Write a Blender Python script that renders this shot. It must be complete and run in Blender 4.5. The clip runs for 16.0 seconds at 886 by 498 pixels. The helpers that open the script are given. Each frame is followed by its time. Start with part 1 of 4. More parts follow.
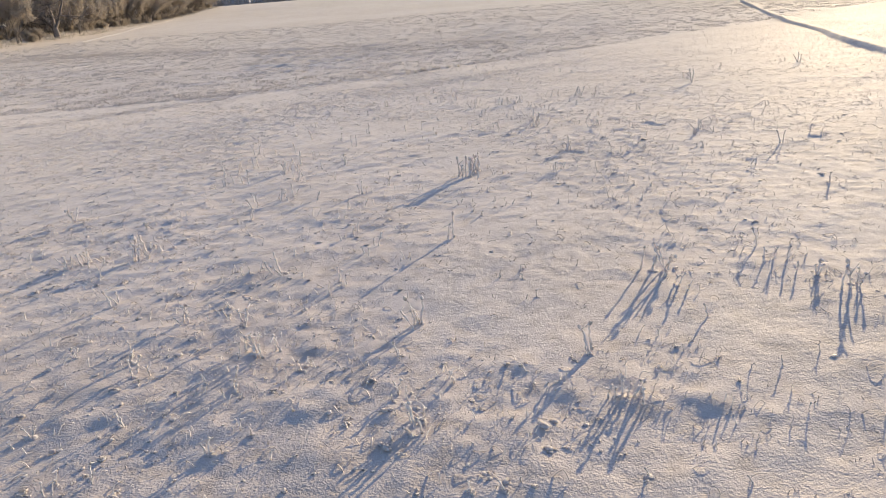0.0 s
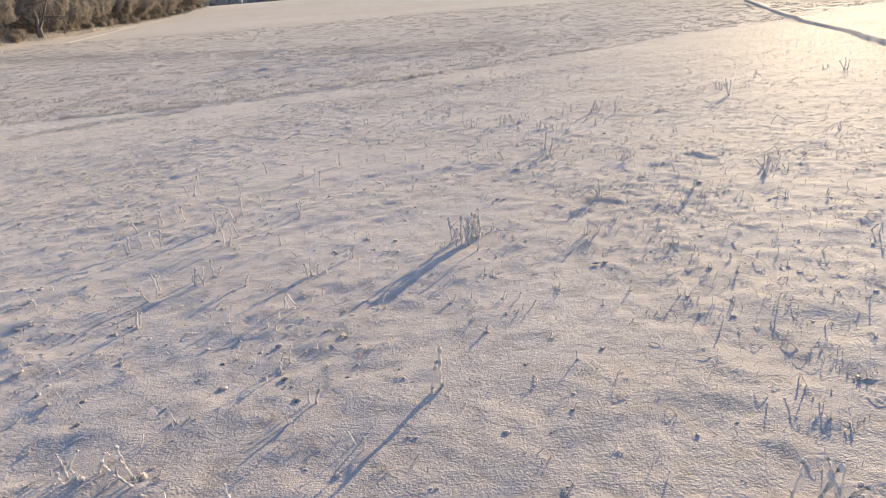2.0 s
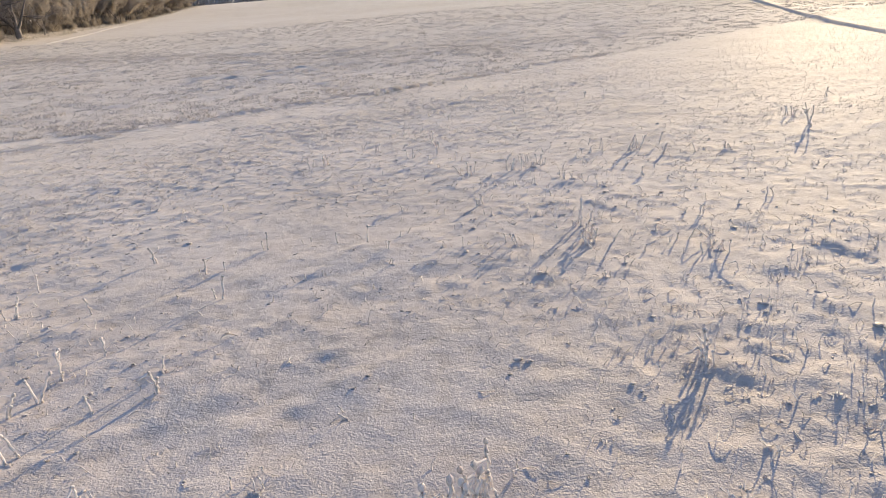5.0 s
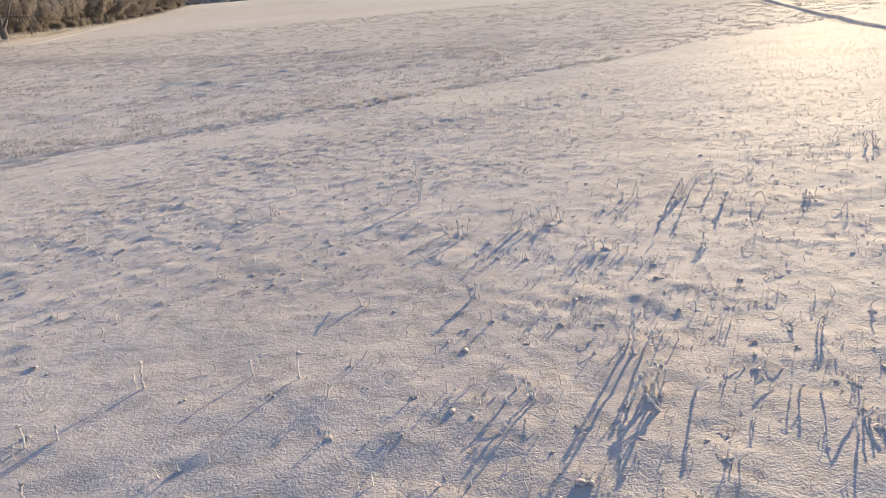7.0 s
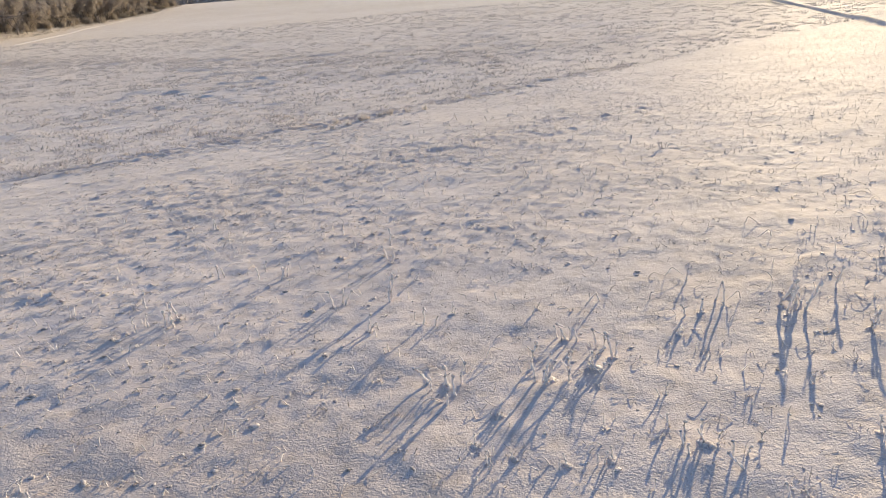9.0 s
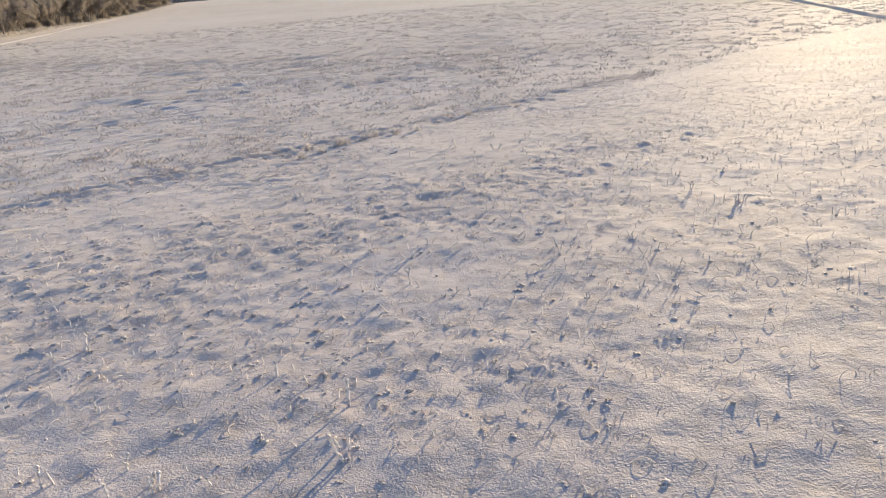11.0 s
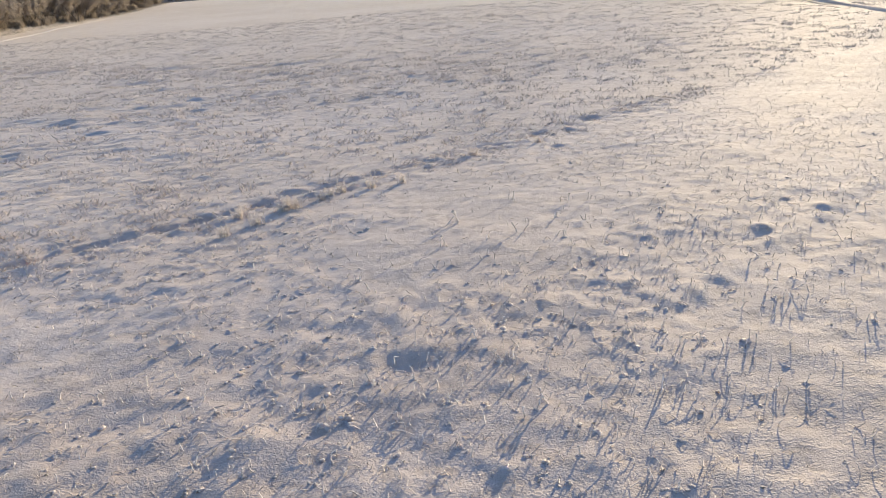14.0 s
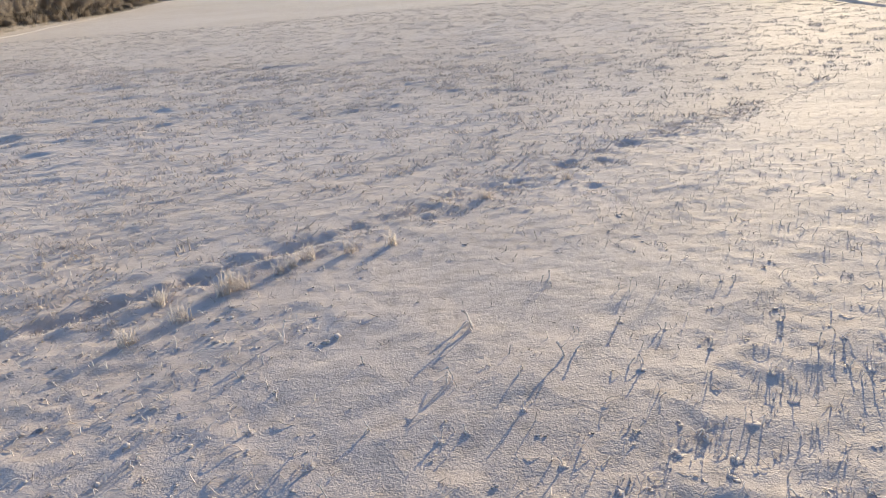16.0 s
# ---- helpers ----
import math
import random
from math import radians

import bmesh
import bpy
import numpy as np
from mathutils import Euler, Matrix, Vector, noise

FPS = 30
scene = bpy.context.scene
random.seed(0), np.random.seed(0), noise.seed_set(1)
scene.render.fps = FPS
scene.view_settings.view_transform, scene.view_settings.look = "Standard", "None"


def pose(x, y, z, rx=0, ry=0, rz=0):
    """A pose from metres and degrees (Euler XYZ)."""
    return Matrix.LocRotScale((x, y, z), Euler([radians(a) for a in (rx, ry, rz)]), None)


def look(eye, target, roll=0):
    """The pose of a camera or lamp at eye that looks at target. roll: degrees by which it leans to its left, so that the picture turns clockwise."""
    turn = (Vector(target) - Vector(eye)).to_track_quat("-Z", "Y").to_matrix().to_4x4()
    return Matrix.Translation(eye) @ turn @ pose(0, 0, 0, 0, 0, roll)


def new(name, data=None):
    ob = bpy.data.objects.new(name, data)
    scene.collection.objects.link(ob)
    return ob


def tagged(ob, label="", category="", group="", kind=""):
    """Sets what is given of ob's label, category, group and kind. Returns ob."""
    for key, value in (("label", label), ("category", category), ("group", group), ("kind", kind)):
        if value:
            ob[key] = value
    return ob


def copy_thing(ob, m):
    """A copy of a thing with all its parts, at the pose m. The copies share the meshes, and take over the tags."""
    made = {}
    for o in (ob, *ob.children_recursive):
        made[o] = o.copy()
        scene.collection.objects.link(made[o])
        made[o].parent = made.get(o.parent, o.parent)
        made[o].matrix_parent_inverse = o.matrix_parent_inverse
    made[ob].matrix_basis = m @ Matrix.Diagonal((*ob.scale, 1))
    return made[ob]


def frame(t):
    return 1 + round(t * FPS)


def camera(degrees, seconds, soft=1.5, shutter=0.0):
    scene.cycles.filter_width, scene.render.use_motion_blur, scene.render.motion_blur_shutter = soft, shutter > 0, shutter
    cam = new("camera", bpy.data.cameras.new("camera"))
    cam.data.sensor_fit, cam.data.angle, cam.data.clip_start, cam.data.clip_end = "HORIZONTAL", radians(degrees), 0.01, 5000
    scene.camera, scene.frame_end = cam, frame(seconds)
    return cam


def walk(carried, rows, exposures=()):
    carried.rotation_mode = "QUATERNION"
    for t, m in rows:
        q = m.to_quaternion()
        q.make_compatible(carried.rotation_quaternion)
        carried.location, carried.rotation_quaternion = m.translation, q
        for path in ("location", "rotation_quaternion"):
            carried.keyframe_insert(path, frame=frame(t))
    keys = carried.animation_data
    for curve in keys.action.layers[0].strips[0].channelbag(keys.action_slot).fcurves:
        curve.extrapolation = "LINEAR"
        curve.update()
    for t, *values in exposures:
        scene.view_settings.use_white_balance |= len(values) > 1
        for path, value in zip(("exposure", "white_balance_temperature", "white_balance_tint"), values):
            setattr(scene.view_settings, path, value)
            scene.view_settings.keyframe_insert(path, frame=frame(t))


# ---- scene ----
cam = camera(65.7, 16.0, 0.95)
METRES, EYE, TILT, LEAN, TURN = 15.0, 1.455, 0.0, 0.0, 0.0
ROWS = [
    (0.0, 0.0, 0.0, 0.0, -1.52, -19.09, 4.4),
    (0.5, 0.0024, 0.0348, -0.0003, -1.63, -19.11, 4.41),
    (1.0, 0.0042, 0.0681, -0.0004, -1.75, -19.14, 4.4),
    (1.5, 0.006, 0.0998, -0.0003, -1.86, -19.14, 4.42),
    (2.0, 0.0075, 0.1302, -0.0001, -1.97, -19.15, 4.45),
    (2.5, 0.009, 0.1596, 0.0001, -2.06, -19.16, 4.46),
    (3.0, 0.0105, 0.1885, 0.0002, -2.15, -19.16, 4.5),
    (3.5, 0.0124, 0.217, 0.0003, -2.24, -19.18, 4.51),
    (4.0, 0.0145, 0.2458, 0.0007, -2.33, -19.21, 4.52),
    (6.5, 0.0282, 0.3946, 0.0017, -2.72, -19.31, 4.55),
    (7.0, 0.0316, 0.4252, 0.0019, -2.77, -19.34, 4.55),
    (7.5, 0.0349, 0.4566, 0.0023, -2.84, -19.37, 4.55),
    (8.0, 0.0381, 0.4893, 0.0025, -2.9, -19.38, 4.55),
    (8.5, 0.041, 0.5227, 0.0029, -2.95, -19.41, 4.54),
    (9.0, 0.0436, 0.557, 0.0031, -3.01, -19.4, 4.55),
    (9.5, 0.0454, 0.5907, 0.0036, -3.1, -19.43, 4.51),
    (12.0, 0.0562, 0.7543, 0.0042, -3.3, -19.55, 4.52),
    (12.5, 0.0582, 0.7862, 0.004, -3.34, -19.53, 4.53),
    (13.0, 0.0599, 0.8175, 0.004, -3.39, -19.55, 4.5),
    (13.5, 0.0618, 0.8485, 0.0041, -3.4, -19.55, 4.5),
    (14.0, 0.0636, 0.879, 0.0041, -3.44, -19.54, 4.46),
    (14.5, 0.0653, 0.9089, 0.0042, -3.45, -19.6, 4.46),
    (15.0, 0.0664, 0.9384, 0.0042, -3.47, -19.58, 4.41),
    (15.5, 0.0674, 0.9678, 0.0043, -3.49, -19.62, 4.42),
    (16.0, 0.0683, 0.9974, 0.0044, -3.5, -19.63, 4.37),
]
walk(cam, [(t, pose(0, 0, EYE, TILT, LEAN, TURN) @ pose(METRES * x, METRES * y, METRES * z, 90 + pitch, roll, yaw)) for t, x, y, z, yaw, pitch, roll in ROWS],
     exposures=[(0.0, -0.19, 7600, 27), (7.0, -0.15, 7600, 27), (12.0, -0.17, 7400, 26), (16.0, -0.18, 7350, 25.5)])

# ---- light ----
SUN_AZ, SUN_EL = 31.5, 10.0      # degrees clockwise from +y, degrees above the horizon
az, el = radians(SUN_AZ), radians(SUN_EL)
SUN_WAY = Vector((math.sin(az) * math.cos(el), math.cos(az) * math.cos(el), math.sin(el)))
world = bpy.data.worlds.new("winter_sky")
scene.world = world
world.use_nodes = True
wn = world.node_tree.nodes
wl = world.node_tree.links
for n in list(wn):
    wn.remove(n)
sky = wn.new("ShaderNodeTexSky")
sky.sky_type = "NISHITA"
sky.sun_disc = False
sky.sun_elevation = el
sky.sun_rotation = az
sky.dust_density = 0.6
sky.ozone_density = 3.5
back = wn.new("ShaderNodeBackground")
back.inputs["Strength"].default_value = 0.235
wout = wn.new("ShaderNodeOutputWorld")
wl.new(sky.outputs[0], back.inputs[0])
wl.new(back.outputs[0], wout.inputs[0])
sun_data = bpy.data.lights.new("sun", "SUN")
sun_data.energy = 5.0
sun_data.angle = radians(0.7)
sun_data.color = (1.0, 0.915, 0.585)
sun = new("sun", sun_data)
sun.matrix_world = look(SUN_WAY * 50, (0, 0, 0))


# ---- materials ----
FURROW_AT, FURROW_WAY = (0.06, 19.47), (0.789, 0.614)      # a point on the old furrow and the way it runs


def material(name, rough=0.6, spec=0.4):
    m = bpy.data.materials.new(name)
    m.use_nodes = True
    b = m.node_tree.nodes["Principled BSDF"]
    b.inputs["Roughness"].default_value = rough
    b.inputs["Specular IOR Level"].default_value = spec
    return m, m.node_tree.nodes, m.node_tree.links, b


def noise_node(nodes, links, vec, scale, detail=2.0, rough=0.5):
    n = nodes.new("ShaderNodeTexNoise")
    n.inputs["Scale"].default_value = scale
    n.inputs["Detail"].default_value = detail
    n.inputs["Roughness"].default_value = rough
    links.new(vec, n.inputs["Vector"])
    return n


def ramp_node(nodes, links, fac, stops):
    r = nodes.new("ShaderNodeValToRGB")
    while len(r.color_ramp.elements) < len(stops):
        r.color_ramp.elements.new(0.5)
    for e, (p, c) in zip(r.color_ramp.elements, stops):
        e.position, e.color = p, (*c, 1)
    links.new(fac, r.inputs["Fac"])
    return r


def mix_node(nodes, links, fac, a, b, blend="MIX"):
    m = nodes.new("ShaderNodeMix")
    m.data_type, m.blend_type = "RGBA", blend
    for value, slot in ((fac, m.inputs[0]), (a, m.inputs[6]), (b, m.inputs[7])):
        if isinstance(value, (int, float)):
            slot.default_value = value
        elif isinstance(value, tuple):
            slot.default_value = (*value, 1)
        else:
            links.new(value, slot)
    return m.outputs[2]


def bump_node(nodes, links, height, distance, strength=1.0, normal=None):
    b = nodes.new("ShaderNodeBump")
    b.inputs["Distance"].default_value = distance
    b.inputs["Strength"].default_value = strength
    links.new(height, b.inputs["Height"])
    if normal is not None:
        links.new(normal, b.inputs["Normal"])
    return b.outputs[0]


def ground_material():
    """Hoar frost and a dusting of snow over short dead grass."""
    m, n, l, b = material("frosty_ground", 0.79, 1.0)
    b.inputs["Sheen Weight"].default_value = 0.42
    b.inputs["IOR"].default_value = 1.62
    b.inputs["Sheen Roughness"].default_value = 0.45
    b.inputs["Sheen Tint"].default_value = (1.0, 0.96, 0.92, 1)
    vec = n.new("ShaderNodeTexCoord").outputs["Object"]
    patch = noise_node(n, l, vec, 0.55, 4, 0.6)
    tuft = noise_node(n, l, vec, 9.0, 3, 0.6)
    grain = noise_node(n, l, vec, 105.0, 2, 0.6)
    coarse = noise_node(n, l, vec, 34.0, 3, 0.65)
    white = ramp_node(n, l, patch.outputs[0], [(0.32, (0.76, 0.665, 0.612)), (0.62, (0.865, 0.785, 0.75))])
    straw = ramp_node(n, l, tuft.outputs[0], [(0.30, (0.52, 0.44, 0.35)), (0.52, (0.86, 0.83, 0.80))])
    broad = noise_node(n, l, vec, 0.045, 3, 0.6)
    stubble = ramp_node(n, l, broad.outputs[0], [(0.38, (1.0, 1.0, 1.0)), (0.62, (0.84, 0.79, 0.73))])
    col = mix_node(n, l, 0.55, white.outputs[0], straw.outputs[0], "MULTIPLY")
    col = mix_node(n, l, 0.8, col, stubble.outputs[0], "MULTIPLY")
    # ground colour gets darker and slightly warmer from y 24 to y 60
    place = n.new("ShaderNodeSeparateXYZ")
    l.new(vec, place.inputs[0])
    far_share = n.new("ShaderNodeMapRange")
    far_share.inputs["From Min"].default_value, far_share.inputs["From Max"].default_value = 24.0, 60.0
    l.new(place.outputs["Y"], far_share.inputs["Value"])
    far_tone = mix_node(n, l, far_share.outputs[0], (1.0, 1.0, 1.0), (0.86, 0.84, 0.815))
    col = mix_node(n, l, 1.0, col, far_tone, "MULTIPLY")
    fine = ramp_node(n, l, grain.outputs[0], [(0.30, (0.88, 0.87, 0.86)), (0.60, (1, 1, 1))])
    col = mix_node(n, l, 0.6, col, fine.outputs[0], "MULTIPLY")
    l.new(col, b.inputs["Base Color"])
    turn = n.new("ShaderNodeMapping")
    turn.inputs["Rotation"].default_value = (0, 0, -math.atan2(FURROW_WAY[1], FURROW_WAY[0]))
    turn.inputs["Scale"].default_value = (5.0, 10.0, 5.0)
    l.new(vec, turn.inputs["Vector"])
    drawn = noise_node(n, l, turn.outputs[0], 1.0, 4, 0.62)
    fine_grain = noise_node(n, l, vec, 150.0, 1, 0.5)
    apart = n.new("ShaderNodeSeparateXYZ")
    l.new(turn.outputs[0], apart.inputs[0])
    beyond = n.new("ShaderNodeMapRange")
    across = (FURROW_AT[1] * FURROW_WAY[0] - FURROW_AT[0] * FURROW_WAY[1]) * 10.0
    beyond.inputs["From Min"].default_value, beyond.inputs["From Max"].default_value = across - 5.0, across + 50.0
    beyond.inputs["To Min"].default_value, beyond.inputs["To Max"].default_value = 1.0, 9.0
    l.new(apart.outputs["Y"], beyond.inputs["Value"])
    rough_field = n.new("ShaderNodeMath")
    rough_field.operation = "MULTIPLY"
    l.new(drawn.outputs[0], rough_field.inputs[0])
    l.new(beyond.outputs[0], rough_field.inputs[1])
    nb = bump_node(n, l, rough_field.outputs[0], 0.0055, 0.9)
    nb = bump_node(n, l, tuft.outputs[0], 0.009, 0.9, nb)
    nb = bump_node(n, l, coarse.outputs[0], 0.0040, 1.0, nb)
    nb = bump_node(n, l, grain.outputs[0], 0.0038, 1.0, nb)
    nb = bump_node(n, l, fine_grain.outputs[0], 0.0012, 1.0, nb)
    l.new(nb, b.inputs["Normal"])
    return m


def frost_material(name, low, high, scale=60.0, rough=0.55, through_light=0.15, depth=0.012):
    """Plants under hoar frost: two tones by island and grain, light scattered a little way through them."""
    m, n, l, b = material(name, rough, 0.35)
    vec = n.new("ShaderNodeTexCoord").outputs["Object"]
    grain = noise_node(n, l, vec, scale, 3, 0.6)
    geo = n.new("ShaderNodeNewGeometry")
    half = n.new("ShaderNodeMath")
    half.operation = "MULTIPLY_ADD"
    half.inputs[1].default_value, half.inputs[2].default_value = 0.5, 0.0
    l.new(geo.outputs["Random Per Island"], half.inputs[0])
    add = n.new("ShaderNodeMath")
    add.operation = "ADD"
    l.new(half.outputs[0], add.inputs[0])
    l.new(grain.outputs[0], add.inputs[1])
    c = ramp_node(n, l, add.outputs[0], [(0.45, low), (0.85, high)])
    l.new(c.outputs[0], b.inputs["Base Color"])
    l.new(bump_node(n, l, grain.outputs[0], 0.004), b.inputs["Normal"])
    if through_light:
        b.inputs["Subsurface Weight"].default_value = through_light
        b.inputs["Subsurface Radius"].default_value = (1.0, 0.92, 0.86)
        b.inputs["Subsurface Scale"].default_value = depth
    return m


def leaf_material(name, low, high, scale, rough=0.7, through_light=0.3):
    """Thin blades under frost, lit through from behind."""
    m, n, l, b = material(name, rough, 0.3)
    vec = n.new("ShaderNodeTexCoord").outputs["Object"]
    grain = noise_node(n, l, vec, scale, 3, 0.6)
    c = ramp_node(n, l, grain.outputs[0], [(0.35, low), (0.65, high)])
    l.new(c.outputs[0], b.inputs["Base Color"])
    thin = n.new("ShaderNodeBsdfTranslucent")
    both = n.new("ShaderNodeMixShader")
    both.inputs[0].default_value = through_light
    l.new(c.outputs[0], thin.inputs["Color"])
    l.new(b.outputs[0], both.inputs[1])
    l.new(thin.outputs[0], both.inputs[2])
    l.new(both.outputs[0], n["Material Output"].inputs["Surface"])
    return m


M_GROUND = ground_material()
M_STALK = frost_material("frosted_stalk", (0.67, 0.60, 0.56), (0.82, 0.76, 0.73), 70, through_light=0.9, depth=0.014)
M_GRASS = frost_material("frosted_grass", (0.60, 0.53, 0.49), (0.75, 0.69, 0.65), 50, through_light=0.8, depth=0.010)
M_STRAW = frost_material("frosted_straw", (0.62, 0.52, 0.44), (0.78, 0.69, 0.62), 40, through_light=0.8, depth=0.010)
M_CLOD = frost_material("frosted_clod", (0.58, 0.515, 0.475), (0.71, 0.65, 0.615), 75, through_light=0.95, depth=0.03)
M_STUBBLE = leaf_material("frosted_stubble", (0.50, 0.45, 0.415), (0.73, 0.67, 0.64), 12, 0.7, 0.2)
# frosted stems seen against the sun: their shaded side put into a darker colour
M_BACKLIT_STEM = frost_material("backlit_stem", (0.46, 0.41, 0.37), (0.66, 0.60, 0.56), 30, 0.6, 0.5, 0.010)
M_BARK = frost_material("frosted_bark", (0.10, 0.085, 0.08), (0.27, 0.245, 0.23), 6, 0.8, 0.0)
M_TWIG = leaf_material("frosted_twigs", (0.33, 0.29, 0.265), (0.50, 0.45, 0.415), 1.5, 0.7, 0.35)
M_BUSH = leaf_material("frosted_bush", (0.42, 0.37, 0.315), (0.58, 0.525, 0.465), 0.7, 0.7, 0.4)
M_SEDGE = frost_material("frosted_sedge", (0.50, 0.455, 0.39), (0.68, 0.635, 0.565), 3, 0.7, 0.0)
M_PATH = frost_material("packed_snow", (0.64, 0.59, 0.54), (0.76, 0.71, 0.67), 4, 0.6, 0.0)
M_FARWOOD = frost_material("far_wood", (0.34, 0.315, 0.31), (0.60, 0.57, 0.56), 0.6, 0.8, 0.0)

# ---- ground relief ----
TABLE = np.random.RandomState(7).rand(256, 256)


def value_noise(x, y, size, seed=0):
    """Smooth noise from -1 to 1 with features about size across."""
    u, v = x / size + seed * 17.31, y / size + seed * 9.77
    i, j = np.floor(u).astype(int), np.floor(v).astype(int)
    a, b = u - i, v - j
    a, b = a * a * (3 - 2 * a), b * b * (3 - 2 * b)
    i, j = i + seed * 31, j + seed * 57
    t00, t10 = TABLE[i % 256, j % 256], TABLE[(i + 1) % 256, j % 256]
    t01, t11 = TABLE[i % 256, (j + 1) % 256], TABLE[(i + 1) % 256, (j + 1) % 256]
    return 2 * ((t00 * (1 - a) + t10 * a) * (1 - b) + (t01 * (1 - a) + t11 * a) * b) - 1


def slope_rise(x, y):
    """The field rises slowly ahead to a crest and runs level behind it."""
    d = np.clip(y, 20, 168) - 20
    bank = np.clip((-45.8 - x) / 2.0, 0, 1) * np.clip((138 - y) / 40, 0, 1)
    return 3.0e-4 * d * d + 0.9 * bank + 0.06 * np.clip(y - 420, 0, 900)


def furrow_place(x, y):
    dx, dy = x - FURROW_AT[0], y - FURROW_AT[1]
    along = dx * FURROW_WAY[0] + dy * FURROW_WAY[1]
    off = dx * FURROW_WAY[1] - dy * FURROW_WAY[0]      # positive towards the camera's side
    return along, off + 0.05 * value_noise(along, along * 0, 0.9, 3) + 0.035 * value_noise(along, off, 0.22, 21) + 0.025 * value_noise(along, off, 0.1, 22)


# where weeds and clods stand thick (x, y, half widths, strength) and where the field is bare
THICK = [
    (-1.2, 2.9, 1.0, 1.1, 0.9), (-2.9, 4.6, 1.3, 1.2, 0.7), (0.15, 2.3, 0.5, 0.45, 1.0), (0.85, 2.35, 0.4, 0.5, 0.8),
    (1.7, 6.9, 0.6, 1.0, 0.45), (3.2, 7.4, 1.3, 1.6, 0.35), (1.5, 9.6, 0.6, 0.5, 0.25), (1.3, 11.0, 0.7, 0.6, 0.3),
    (0.0, 15.3, 1.6, 0.9, 1.0), (-1.6, 14.7, 1.3, 0.9, 1.0), (1.6, 15.2, 0.8, 0.7, 0.6), (1.9, 16.2, 0.7, 0.7, 0.45),
    (2.6, 17.1, 0.9, 0.9, 0.35), (-0.9, 17.7, 1.4, 0.7, 0.8), (0.2, 18.4, 0.8, 0.4, 0.6), (-1.8, 11.8, 1.2, 1.0, 0.6), (-3.2, 12.8, 1.6, 1.3, 0.7), (-4.2, 8.6, 1.6, 1.4, 0.6), (-2.6, 9.9, 1.0, 0.9, 0.4), (0.9, 16.4, 1.2, 0.35, 0.7), (-0.9, 13.6, 1.2, 0.7, 0.9),
    (-2.3, 7.5, 1.2, 1.0, 0.6), (-5.5, 11.0, 2.0, 2.0, 0.7), (-3.6, 10.8, 1.5, 1.2, 0.6), (0.9, 13.0, 0.9, 0.6, 0.5), (-0.4, 17.0, 1.0, 0.6, 0.5),
]
BARE = [
    (0.45, 3.2, 0.75, 0.6, 0.9), (1.5, 2.6, 0.5, 0.5, 0.6), (0.4, 5.0, 0.7, 0.6, 0.7), (0.0, 7.2, 0.8, 0.7, 0.8), (-0.6, 9.0, 1.2, 1.0, 0.8),
    (0.1, 12.2, 0.7, 0.6, 0.3), (1.5, 13.9, 1.0, 0.5, 0.3), (1.2, 17.6, 0.9, 0.55, 0.8), (1.8, 18.6, 1.0, 0.6, 0.6),
]


# molehills and hollows: x, y, radius, height
HUMPS = [
    (3.15, 17.28, 0.08, 0.030), (3.73, 17.60, 0.07, 0.022),
    (3.30, 22.05, 0.12, -0.045), (2.51, 21.36, 0.14, -0.05), (2.52, 20.52, 0.08, -0.03), (1.70, 20.72, 0.12, -0.04), (1.95, 20.92, 0.10, -0.035),
    (0.15, 19.55, 0.13, -0.03), (-0.35, 19.10, 0.15, -0.03), (-0.9, 18.75, 0.16, -0.03), (0.86, 15.92, 0.09, -0.012), (0.93, 16.08, 0.09, 0.020), (-0.01, 16.05, 0.11, -0.013),
    (0.09, 16.20, 0.10, -0.013), (0.17, 15.80, 0.12, -0.013), (0.24, 15.45, 0.10, 0.024), (0.39, 13.45, 0.12, -0.011), (1.45, 16.26, 0.13, -0.011),
    (0.92, 16.63, 0.12, -0.009), (1.98, 16.85, 0.13, -0.007), (2.15, 16.80, 0.11, -0.006), (2.38, 16.82, 0.14, -0.006), (1.14, 17.02, 0.13, -0.008),
    (0.30, 17.42, 0.14, -0.008), (-1.41, 4.10, 0.15, -0.011), (-2.56, 6.30, 0.12, -0.009), (1.94, 13.90, 0.14, -0.008), (0.84, 14.33, 0.13, -0.008),
]


def thickness(x, y):
    """How thick the growth is, 0 to 1."""
    v = 0.35 + 0.28 * value_noise(x, y, 1.1, 11) + 0.22 * value_noise(x, y, 3.1, 12)
    for cx, cy, rx, ry, k in THICK:
        v = v + k * 0.7 * np.exp(-(((x - cx) / rx) ** 2 + ((y - cy) / ry) ** 2) ** 2)
    for cx, cy, rx, ry, k in BARE:
        v = v - k * 0.5 * np.exp(-(((x - cx) / rx) ** 2 + ((y - cy) / ry) ** 2) ** 2)
    return np.clip(v, 0, 1)


